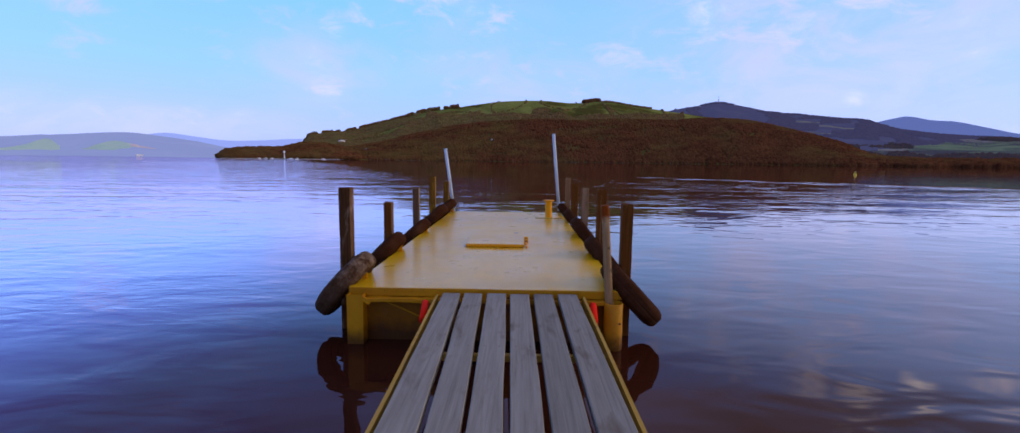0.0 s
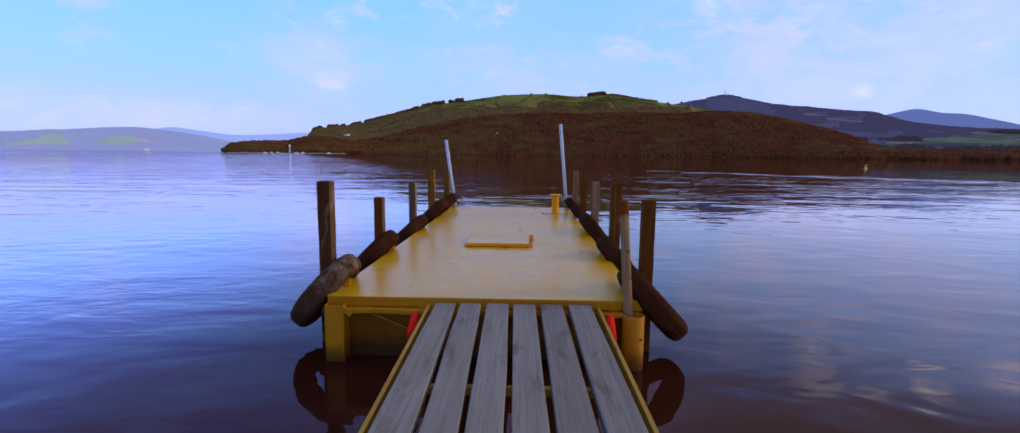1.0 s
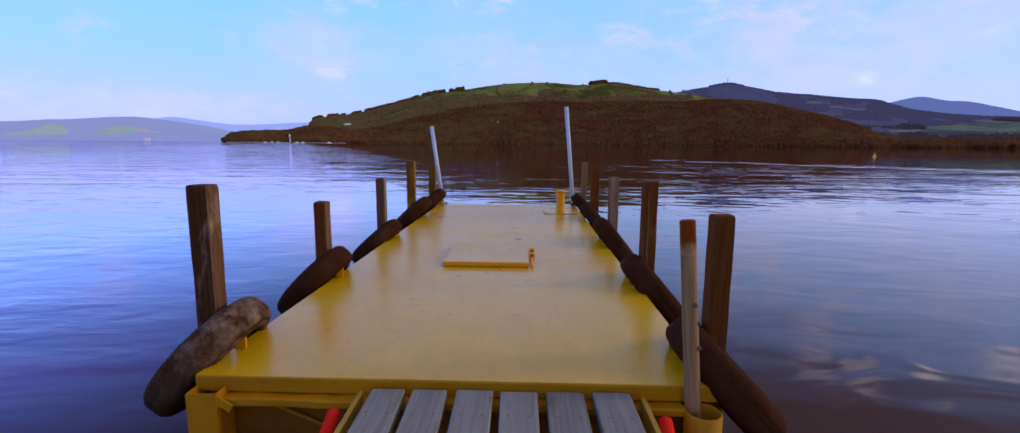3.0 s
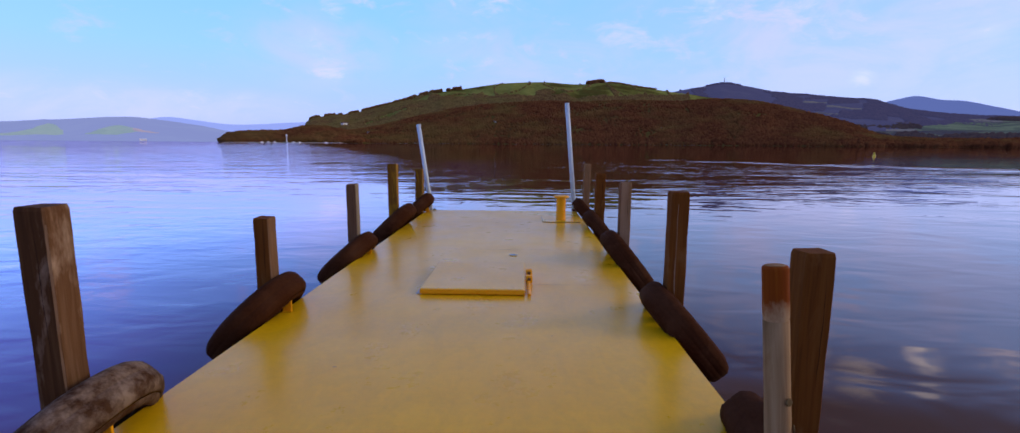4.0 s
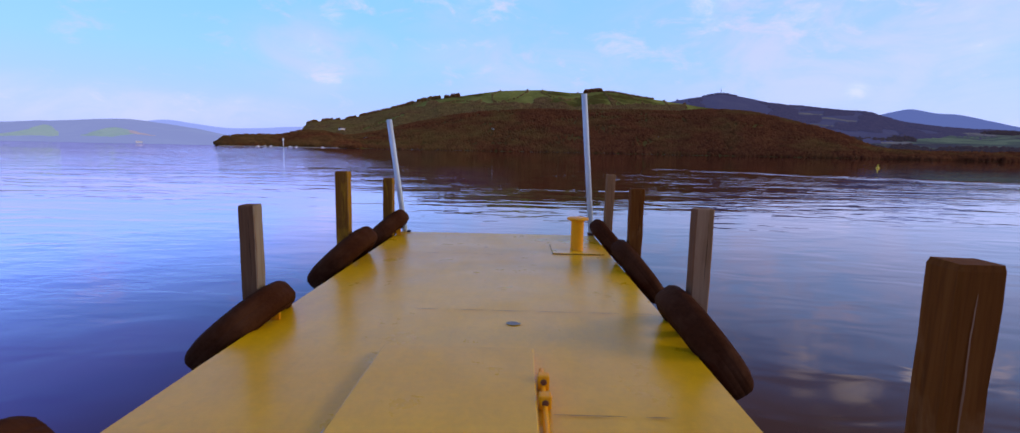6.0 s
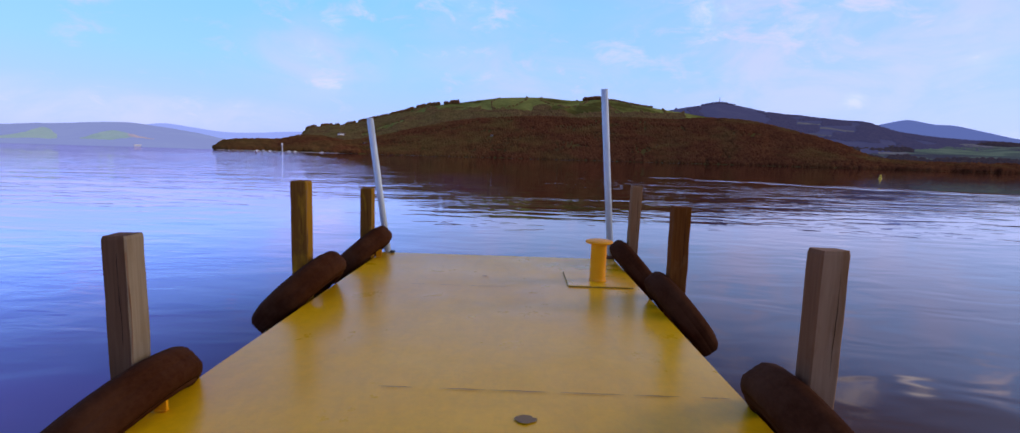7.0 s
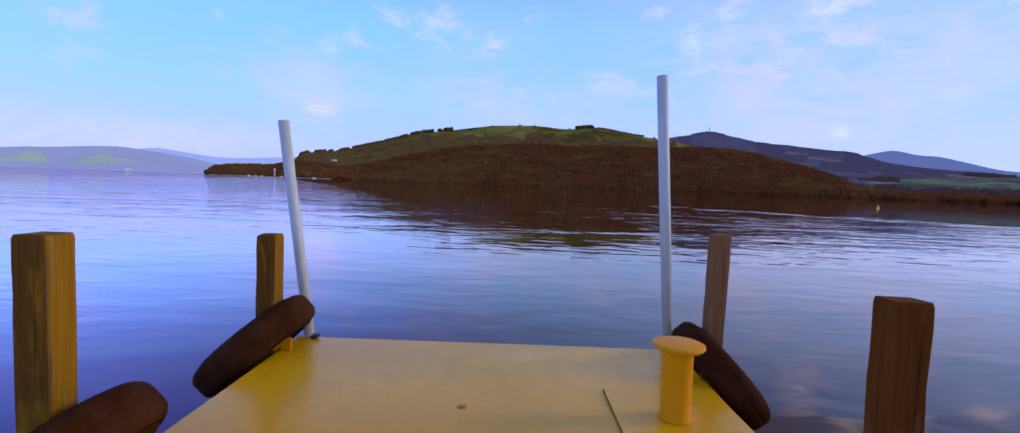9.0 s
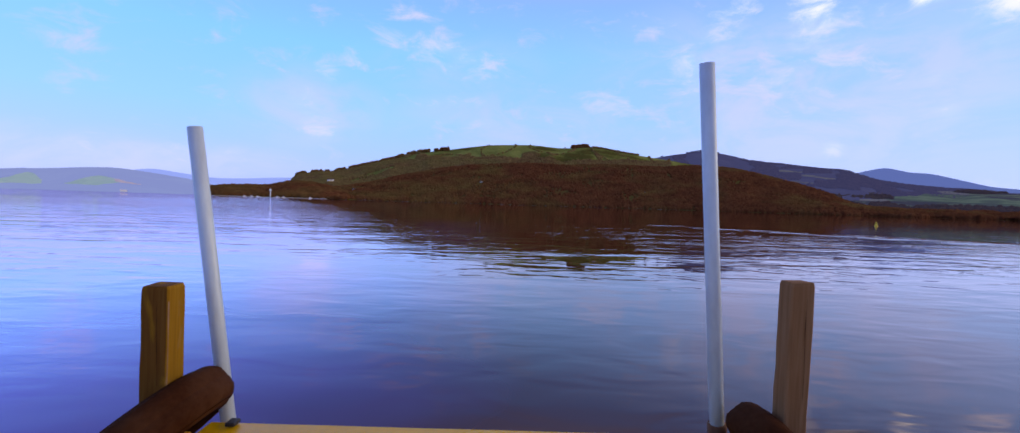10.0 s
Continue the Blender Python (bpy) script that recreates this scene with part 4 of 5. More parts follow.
def clear_of(fields, hill, az, s):
    p = hill.place(az, s)
    el = math.degrees(math.atan2(p.z - 1.3, p.xy.length))
    return not any(a0 < az < a1 and e0 < el < e1 for a0, a1, e0, e1 in fields)


def on_ridge(az, s, r):
    if not clear_of(RIDGE_FIELDS, MAST, az, s):
        return False
    if s > 0.96:
        return az > 26.8
    return woods_noise(az, s, 0.5, 21.0) > (0.28 if az < 26 else -0.18)


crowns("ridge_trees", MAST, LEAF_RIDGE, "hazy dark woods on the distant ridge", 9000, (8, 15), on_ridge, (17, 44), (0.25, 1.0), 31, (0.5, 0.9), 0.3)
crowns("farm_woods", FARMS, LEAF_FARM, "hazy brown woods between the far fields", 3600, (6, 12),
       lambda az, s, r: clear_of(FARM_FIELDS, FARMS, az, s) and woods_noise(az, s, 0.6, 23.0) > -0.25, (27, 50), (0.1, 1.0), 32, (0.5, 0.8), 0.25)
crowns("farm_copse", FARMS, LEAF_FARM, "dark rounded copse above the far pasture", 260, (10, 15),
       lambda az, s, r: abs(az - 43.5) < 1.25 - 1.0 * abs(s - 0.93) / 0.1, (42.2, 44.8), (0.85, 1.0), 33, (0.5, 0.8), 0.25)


# ---- buildings and marks on the far shores ----
def house(hill, az, el, width, depth, height, label, roof=ROOF, turn=0.0):
    p = hill.seen_at(az, el)
    h = thing("house", pose(p.x, p.y, p.z - 1.0, 0, 0, -az + turn), label, "house")
    w, d = width / 2, depth / 2
    part("wall", box_bm(-w, w, -d, d, 0, height, bevel=0.05, seg=1), WHITE, h)
    bm = bmesh.new()
    e, top = 0.5, height + width * 0.22
    a = [bm.verts.new(q) for q in ((-w - e, -d - e, height), (w + e, -d - e, height), (w + e, d + e, height), (-w - e, d + e, height), (-w - e, 0, top), (w + e, 0, top))]
    for q in ((0, 1, 5, 4), (2, 3, 4, 5), (0, 4, 3), (1, 2, 5), (0, 3, 2, 1)):
        bm.faces.new([a[i] for i in q])
    part("roof", bm, roof, h)
    n = max(2, int(width / 4))
    for k in range(n):
        x = -w + width * (k + 0.5) / n
        part("window", box_bm(x - 0.6, x + 0.6, -d - 0.06, -d + 0.02, height * 0.45, height * 0.45 + 1.5), BLACK, h)
    return h


house(MAIN, -19.75, 1.75, 15, 9, 8, "large white country house with a dark roof on the wooded slope", turn=42)
house(MAIN, -19.4, 1.9, 6, 6, 6, "small white house among trees on the slope", turn=50)
house(DARK, -3.15, 2.4, 4, 4, 3, "small white cottage in the dark woods", turn=50)
house(DARK, 15.35, 1.75, 3.6, 4, 3, "lone pale cottage on the wooded hillside", turn=50)
house(DARK, -17.2, 0.95, 9, 6, 4, "long pale farm building near the shore", turn=35)
house(LEFT, -37.75, 0.0, 30, 12, 5, "long white waterside building on the far shore", WHITE)


def build_mast():
    p = MAST.place(21.35, 1.0)
    m = thing("radio_mast", pose(p.x, p.y, p.z - 3) @ Matrix.Scale(0.72, 4), "tall thin radio mast on the distant ridge", "radio mast")
    part("shaft", lathe(bmesh.new(), [(3.2, 0), (2.2, 18), (1.6, 42)], 8), ROOF, m)
    part("aerial", lathe(bmesh.new(), [(1.0, 42), (0.4, 55)], 6), ROOF, m)
    part("platform", lathe(bmesh.new(), [(3.4, 32), (3.4, 37)], 8), ROOF, m)


build_mast()


def build_beacon():
    r = 940
    az = radians(-25.55)
    b = thing("beacon", pose(r * math.sin(az), r * math.cos(az), 0), "slim white navigation beacon standing in the shallows", "beacon")
    part("footing", lathe(bmesh.new(), [(2.4, -2), (2.4, 1.2)], 12), PLANK, b)
    part("column", lathe(bmesh.new(), [(0.9, 1.2), (0.7, 11)], 12), WHITE, b)
    part("lantern", lathe(bmesh.new(), [(1.5, 11), (1.7, 12), (1.7, 13.6), (0.2, 15)], 12), WHITE, b)


build_beacon()


def build_boat(az, r, length, turn):
    a = radians(az)
    b = thing("moored_boat", pose(r * math.sin(a), r * math.cos(a), 0, 0, 0, turn - az), "white motor boat moored along the spit", "boat", "boats moored along the spit")
    bm = bmesh.new()
    L, W = length / 2, length * 0.16
    ring = []
    for z, k in ((-0.3, 0.7), (0.5, 0.92), (1.1, 1.0)):
        ring.append([bm.verts.new((L * k * x, W * k * y, z)) for x, y in ((-1, -0.8), (0.3, -1), (0.75, -0.6), (1.05, 0), (0.75, 0.6), (0.3, 1), (-1, 0.8))])
    for p, q in zip(ring, ring[1:]):
        for i in range(7):
            bm.faces.new((p[i], p[(i + 1) % 7], q[(i + 1) % 7], q[i]))
    bm.faces.new(ring[0][::-1])
    bm.faces.new(ring[-1])
    part("hull", bm, WHITE, b)
    part("cabin", box_bm(-L * 0.4, L * 0.35, -W * 0.6, W * 0.6, 1.1, 2.3, bevel=0.15), WHITE, b)


for k, (az, ln, tn) in enumerate(((-27.9, 6, 10), (-27.3, 7, -25), (-26.7, 6, 5), (-24.9, 8, -8), (-24.3, 6, 30), (-21.7, 8, 12))):
    build_boat(az, 944 + (k * 37) % 13, ln, tn)


def build_shore():
    """Pale stones along the water's edge of the spit and hill."""
    bm = bmesh.new()
    rng = random.Random(5)
    for i in range(420):
        az = radians(rng.uniform(-31.2, 20))
        r = rng.uniform(953, 962) if az < radians(-18) else rng.uniform(972, 980)
        s = rng.uniform(0.5, 1.5) * (1.0 if az < radians(-20) else 0.22)
        x, y = r * math.sin(az), r * math.cos(az)
        add_box(bm, x - s * 2.0, x + s * 2.0, y - s, y + s, -0.6, s * rng.uniform(0.3, 0.8))
    tagged(new("shore_stones", finish("shore_stones", bm, WORN)), "pale stones along the far water's edge", "stones", kind="stuff")


build_shore()


def build_beach():
    """The bare strip of sand and gravel round the spit."""
    bm = bmesh.new()
    rows = []
    for i in range(91):
        az = radians(-31.4 + 11.4 * i / 90)
        top = 0.9 + 0.5 * noise.noise((i * 0.21, 4.0, 0))
        rows.append([bm.verts.new((r * math.sin(az), r * math.cos(az), z)) for r, z in ((951 + 1.5 * noise.noise((i * 0.13, 1, 0)), -0.3), (955, top * 0.7), (960, top), (968, -0.5))])
    for a, b in zip(rows, rows[1:]):
        for j in range(3):
            bm.faces.new((a[j], b[j], b[j + 1], a[j + 1]))
    tagged(new("shore_beach", finish("shore_beach", bm, SAND, True)), "pale sandy strip round the wooded spit", "beach", kind="structure")


build_beach()


def build_buoy():
    b = thing("buoy", pose(45.7, 64.5, -0.04) @ Matrix.Scale(0.62, 4), "yellow marker buoy floating on the lake", "buoy")
    part("float", lathe(bmesh.new(), [(0.12, -0.25), (0.30, -0.1), (0.34, 0.1), (0.28, 0.28), (0.1, 0.36)], 18), BUOY_YELLOW, b, smooth=True)
    part("top_mark", lathe(bmesh.new(), [(0.07, 0.36), (0.17, 0.52), (0.16, 0.70), (0.05, 0.82)], 14), BUOY_YELLOW, b, smooth=True)


build_buoy()

# ---- pontoon ----
DECK_Z, HALF, LENGTH = 0.4, 0.99, 5.47
SIDE_NAMES = (-1, 1)


def build_pontoon():
    p = thing("pontoon", pose(0, 0, 0), "yellow painted steel pontoon floating at the end of the gangway", "pontoon")
    # deck sheets, each a little dished between its frames
    bm = bmesh.new()
    nx, ny = 30, 80
    top = [[bm.verts.new((-HALF + 2 * HALF * i / nx, LENGTH * j / ny, DECK_Z + 0.0016 * noise.noise(Vector((i * 0.075, j * 0.075, 1.0))) + 0.0008 * noise.noise(Vector((i * 0.2, j * 0.2, 6.0)))))
            for i in range(nx + 1)] for j in range(ny + 1)]
    for a, b in zip(top, top[1:]):
        for i in range(nx):
            bm.faces.new((a[i], a[i + 1], b[i + 1], b[i]))
    rim = top[0] + [r[-1] for r in top[1:]] + top[-1][-2::-1] + [r[0] for r in top[-2:0:-1]]
    hi = [bm.verts.new(v.co) for v in rim]
    lo = [bm.verts.new((v.co.x, v.co.y, DECK_Z - 0.014)) for v in rim]
    for k in range(len(rim)):
        n = (k + 1) % len(rim)
        bm.faces.new((hi[k], lo[k], lo[n], hi[n]))
    plate = part("deck_plate", bm, DECK, p, "glossy yellow painted steel sheet, slightly dished")
    for f in plate.data.polygons:
        f.use_smooth = abs(f.normal.z) > 0.9
    # front: folded lip, ledge bar and recessed end wall
    part("front_lip", box_bm(-HALF, HALF, -0.006, 0.022, DECK_Z - 0.062, DECK_Z - 0.003, bevel=0.004), PAINT, p, "thick yellow front edge")
    bm = box_bm(-0.885, 0.86, -0.055, 0.012, 0.304, 0.335, bevel=0.006)
    bmesh.ops.subdivide_edges(bm, edges=[e for e in bm.edges if abs(e.verts[0].co.x - e.verts[1].co.x) > 1], cuts=40)
    jitter(bm, 0.006, 14, 3.0)
    part("ledge_bar", bm, PAINT, p, "rough paint-caked ledge under the front edge")
    part("end_wall", box_bm(-0.93, 0.93, 0.03, 0.05, -0.35, 0.338), SHADED_HULL, p, "shaded front wall with flaking paint")
    part("back_wall", box_bm(-HALF + 0.03, HALF - 0.03, LENGTH - 0.03, LENGTH - 0.01, -0.35, 0.386), SHADED_HULL, p)
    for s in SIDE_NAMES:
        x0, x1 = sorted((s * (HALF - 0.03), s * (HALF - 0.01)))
        part("side_wall", box_bm(x0, x1, 0.03, LENGTH - 0.03, -0.35, 0.386), SHADED_HULL, p)
        x0, x1 = sorted((s * (HALF - 0.010), s * HALF))
        part("side_lip", box_bm(x0 + 0.001, x1 + 0.003 * s if s > 0 else x1, 0.024, LENGTH - 0.024, DECK_Z - 0.05, DECK_Z - 0.015, bevel=0.003), PAINT, p)
    part("back_lip", box_bm(-HALF, HALF, LENGTH - 0.02, LENGTH + 0.004, DECK_Z - 0.06, DECK_Z - 0.015, bevel=0.003), PAINT, p)
    # left corner column: square tube, open on top, with bent flaps
    bm = bmesh.new()
    for a in ((-0.983, -0.977, -0.075, 0.04), (-0.873, -0.867, -0.075, 0.04), (-0.977, -0.873, -0.075, -0.069), (-0.977, -0.873, 0.034, 0.04)):
        add_box(bm, *a, -0.5, 0.362)
    jitter(bm, 0.003, 6, 1.0)
    part("corner_column", bm, PAINT, p, "square yellow corner tube, open on top")
    bm = box_bm(-0.868, -0.80, -0.07, -0.064, 0.318, 0.352, bevel=0.002)
    bmesh.ops.rotate(bm, cent=(-0.868, -0.067, 0.35), matrix=Matrix.Rotation(radians(32), 3, "Y"), verts=bm.verts)
    part("corner_flap", bm, PAINT, p, "bent paint-worn flap")
    bm = rod(bmesh.new(), (-0.72, 0.012, 0.29), (-0.40, 0.018, 0.15), 0.007, 8)
    part("diagonal_weld", bm, PAINT, p)
    # tube socket that holds the peeled pole
    n = 28
    bm = bmesh.new()
    outer = [(0.066, -0.5), (0.066, 0.33), (0.060, 0.335), (0.058, 0.330), (0.058, -0.4)]
    lathe(bm, outer, n, Matrix.Translation((0.917, -0.062, 0)))
    part("pole_socket", bm, PAINT, p, "round yellow steel tube socket, open on top", True)
    part("bolt", rod(bmesh.new(), (0.950, -0.124, 0.20), (0.951, -0.131, 0.20), 0.009, 10), RUST, p, "rusty bolt")
    # weld seams left as broken rusty lines
    rng = random.Random(3)
    for y, x0, x1 in ((3.0, -0.32, 0.94), (1.967, 0.35, 0.66), (4.44, -0.52, -0.10)):
        x = x0
        while x < x1:
            w = rng.uniform(0.08, 0.26)
            bm = bmesh.new()
            k = 8
            pts = [(x + w * i / k, y + 0.003 * noise.noise((x * 9 + i, y, 0)), 0.0008 + 0.0028 * math.sin(math.pi * i / k) * rng.uniform(0.4, 1.0)) for i in range(k + 1)]
            lo = [bm.verts.new((a, b - c, DECK_Z + 0.0045)) for a, b, c in pts]
            hi = [bm.verts.new((a, b + c, DECK_Z + 0.0045)) for a, b, c in pts]
            for i in range(k):
                bm.faces.new((lo[i], lo[i + 1], hi[i + 1], hi[i]))
            part("weld_seam", bm, SEAM, p, "broken rusty weld line")
            x += w + rng.uniform(0.005, 0.10)
    # hatch
    h = part("hatch_cover", box_bm(-0.327, 0.297, 1.742, 2.43, DECK_Z + 0.008, DECK_Z + 0.036, bevel=0.006), DECK, p, "raised square yellow hatch lid")
    part("hatch_rim", box_bm(-0.318, 0.288, 1.752, 2.42, DECK_Z - 0.004, DECK_Z + 0.0075), PAINT, h)
    part("hatch_lip", box_bm(-0.327, 0.297, 1.735, 1.7415, DECK_Z + 0.006, DECK_Z + 0.034, bevel=0.002), ORANGE, h, "orange-yellow front edge")
    part("hinge_rod", rod(bmesh.new(), (0.322, 1.712, DECK_Z + 0.015), (0.322, 2.27, DECK_Z + 0.015), 0.0095, 12), ORANGE, h)
    for y, z in ((2.01, 0.03), (2.145, 0.036)):
        part("hinge_lug", box_bm(0.303, 0.345, y - 0.02, y + 0.02, DECK_Z + 0.004, DECK_Z + z + 0.022, bevel=0.006), ORANGE, h)
        part("hinge_bolt", rod(bmesh.new(), (0.324, y - 0.024, DECK_Z + z), (0.324, y - 0.0195, DECK_Z + z), 0.012, 8), RUST, h)
    # bare strip worn along the hatch
    bm = bmesh.new()
    k = 14
    lo = [bm.verts.new((-0.333 - (0.030 - 0.0016 * i) * abs(noise.noise((i * 0.7, 1.2, 0))) - 0.006, 1.74 + 0.62 * i / k, DECK_Z + 0.0045)) for i in range(k + 1)]
    hi = [bm.verts.new((-0.3285, 1.74 + 0.62 * i / k, DECK_Z + 0.0045)) for i in range(k + 1)]
    for i in range(k):
        bm.faces.new((lo[i], hi[i], hi[i + 1], lo[i + 1]))
    part("worn_strip", bm, WORN, p, "grey strip of worn paint")
    return p


build_pontoon()


def blob(x, y, rx, ry, material, name, label, category, seed, up=0.0045):
    bm = bmesh.new()
    ring = []
    for i in range(22):
        a = 2 * math.pi * i / 22
        k = 1 + 0.35 * noise.noise((math.cos(a) * 1.6 + seed, math.sin(a) * 1.6, seed))
        ring.append(bm.verts.new((x + rx * k * math.cos(a), y + ry * k * math.sin(a), DECK_Z + up)))
    bm.faces.new(ring)
    return tagged(new(name, finish(name, bm, material)), label, category)


blob(0.205, 2.81, 0.036, 0.026, PUDDLE, "puddle", "small rain puddle on the yellow deck", "puddle", 2.0)
for x, y, r, sd in ((-0.464, 0.763, 0.010, 1.0), (-0.053, 4.716, 0.020, 4.0), (0.42, 1.12, 0.008, 7.0)):
    blob(x, y, r, r * 0.6, STAIN, "rust_spot", "small rust spot on the yellow deck", "rust spot", sd)


def build_bollard():
    b = thing("bollard", pose(0.728, 4.665, DECK_Z), "orange-yellow steel mooring bollard on the pontoon deck", "bollard")
    bm = box_bm(-0.214, 0.208, -0.165, 0.246, 0.004, 0.011, bevel=0.002)
    part("base_plate", bm, DECK, b, "square yellow base plate with dark edges")
    part("plate_edge", box_bm(-0.2165, 0.2105, -0.1675, -0.1655, 0.003, 0.0075), SEAM, b)
    part("plate_edge", box_bm(-0.2165, -0.2145, -0.165, 0.246, 0.003, 0.0075), SEAM, b)
    part("column", lathe(bmesh.new(), [(0.060, 0.011), (0.0555, 0.018), (0.054, 0.03), (0.054, 0.262), (0.056, 0.272)], 36), ORANGE, b, smooth=True)
    part("cap", lathe(bmesh.new(), [(0.070, 0.268), (0.086, 0.272), (0.0925, 0.279), (0.0915, 0.288), (0.084, 0.291), (0.0, 0.292)], 40), ORANGE, b, "flat round cap", True)


build_bollard()


# ---- guide posts and tyres ----
def build_post(x, y, top, wx, wy, material, label, lean, seed, edge=0.0, split=False, side=None):
    """A sawn pile that stands in the lake bed."""
    t = thing("mooring_post", pose(x, y, 0, lean[0], lean[1], seed * 3 % 5 - 2), label, "post", "posts along the pontoon")
    bm = bmesh.new()
    rings = []
    zs = [-1.6, -0.5, 0.0] + [top * k / 14 for k in range(2, 14)] + [top - 0.012, top]
    for k, z in enumerate(zs):
        s = 1.0 if k < len(zs) - 1 else 0.93
        ring = []
        for cx, cy in ((-1, -1), (1, -1), (1, 1), (-1, 1)):
            for fx, fy in (((1.0, 0.88), (0.88, 1.0)) if cx * cy > 0 else ((0.88, 1.0), (1.0, 0.88))):
                q = Vector((cx * fx * wx / 2 * s, cy * fy * wy / 2 * s, z))
                d = 0.0018 * noise.noise(Vector((q.x * 30 + seed, q.y * 30, z * 7)))
                worn = 0.0016 * noise.noise(Vector((cx * 3 + seed, cy * 3, z * 16)))
                zt = 0.008 * noise.noise(Vector((q.x * 25 + seed, q.y * 25, 5))) if k >= len(zs) - 2 else 0
                ring.append(bm.verts.new((q.x + cx * (d + worn), q.y + cy * (d + worn), z + zt)))
        rings.append(ring)
    for a, b in zip(rings, rings[1:]):
        for i in range(8):
            bm.faces.new((a[i], a[(i + 1) % 8], b[(i + 1) % 8], b[i]))
    bm.faces.new(rings[-1])
    bm.faces.new(rings[0][::-1])
    shaft = part("shaft", bm, material, t)
    if side:
        # the face towards the deck has its own material: weathering with its light painted in
        shaft.data.materials.append(side)
        for f in shaft.data.polygons:
            f.material_index = int(f.normal.x * (1 if x < 0 else -1) > 0.6)
    # a drying crack down the front face, pale where the wood has split open
    n, cx, open_crack = 24, (-0.14 if split else 0.16) * wx, 2.6 if split else 1.0
    cr = bmesh.new()
    pts = []
    for i in range(n + 1):
        z = top - 0.05 - (top - 0.42) * i / n * (1.0 if split else 0.55)
        wide = (0.0003 + 0.0010 * max(0.0, 0.55 + noise.noise((z * 14, seed, 2.0)))) * open_crack * math.sin(math.pi * (i + 0.4) / (n + 0.8)) ** 0.5
        pts.append((cx + 0.005 * noise.noise((z * 5, seed, 1.0)) + 0.002 * noise.noise((z * 21, seed, 4.0)), z, wide))
    yy = -(wy / 2 + 0.0045)
    lo = [cr.verts.new((a - c, yy, z)) for a, z, c in pts]
    hi = [cr.verts.new((a + c, yy, z)) for a, z, c in pts]
    for i in range(n):
        cr.faces.new((lo[i], hi[i], hi[i + 1], lo[i + 1]))
    part("crack", cr, PALE_EDGE if split else CRACK, t)
    if edge:
        # bare pale wood where the corner towards the deck is rubbed
        cr = bmesh.new()
        n, sx = 22, (1 if x < 0 else -1)
        lo, hi = [], []
        for i in range(n + 1):
            z = top - 0.05 - (top - 0.50) * i / n
            c = 0.0006 + 0.0016 * max(0.0, 0.4 + noise.noise((z * 9, seed, 3.0))) * edge
            bow = 0.003 * noise.noise((z * 5, seed, 7.0))
            mx, my = sx * (0.94 * wx / 2 + 0.003), -(0.94 * wy / 2 + 0.003)
            lo.append(cr.verts.new((mx - sx * (c - bow), my - c + bow, z)))
            hi.append(cr.verts.new((mx + sx * (c + bow), my + c + bow, z)))
        for i in range(n):
            cr.faces.new((lo[i], hi[i], hi[i + 1], lo[i + 1]))
        part("rubbed_edge", cr, PALE_EDGE, t, "pale rubbed corner")
    return t


POSTS = [
    (-1.095, 0.286, 1.105, 0.090, 0.086, POST_WORN, "flaking weathered brown timber post standing in the water", (0, 0)),
    (-1.078, 1.453, 0.898, 0.082, 0.088, POST_BROWN, "short dark brown timber post beside the pontoon", (0, 0)),
    (-1.083, 2.830, 0.960, 0.080, 0.082, POST_UMBER, "grey weathered square timber post beside the pontoon", (0, 0)),
    (-1.112, 4.188, 1.067, 0.096, 0.086, POST_MOSS, "yellow-brown algae-stained timber post beside the pontoon", (0, 0)),
    (-1.068, 5.295, 0.957, 0.094, 0.094, POST_MOSS, "short yellow-brown timber post at the outer corner", (0, 0.6)),
    (1.050, 0.230, 1.011, 0.079, 0.080, POST_BROWN, "dark brown timber post behind the peeled pole", (0, 0)),
    (1.049, 1.378, 1.058, 0.088, 0.076, POST_BROWN, "tall dark brown timber post with a long crack", (0, 0)),
    (1.066, 2.737, 0.999, 0.084, 0.074, POST_GREY, "grey-brown weathered timber post beside the pontoon", (0, 0)),
    (1.091, 4.130, 0.990, 0.098, 0.080, POST_BROWN, "dark brown square timber post beside the pontoon", (0, 0)),
    (1.083, 5.240, 1.042, 0.078, 0.076, POST_TAN, "sun-dried light brown timber post at the outer corner", (0, 0.8)),
]
for k, (x, y, top, wx, wy, mt, lb, lean) in enumerate(POSTS):
    build_post(x, y, top, wx, wy, mt, lb, lean, 1.7 * k + 0.9, {0: 1.6, 1: 0.7, 2: 0.8, 3: 1.3, 4: 0.8}.get(k, 0.0), k == 6, {0: SIDE_FLAKE, 1: SIDE_BROWN, 2: SIDE_GREY, 3: SIDE_OCHRE, 4: SIDE_OCHRE, 7: SIDE_UMBER}.get(k))


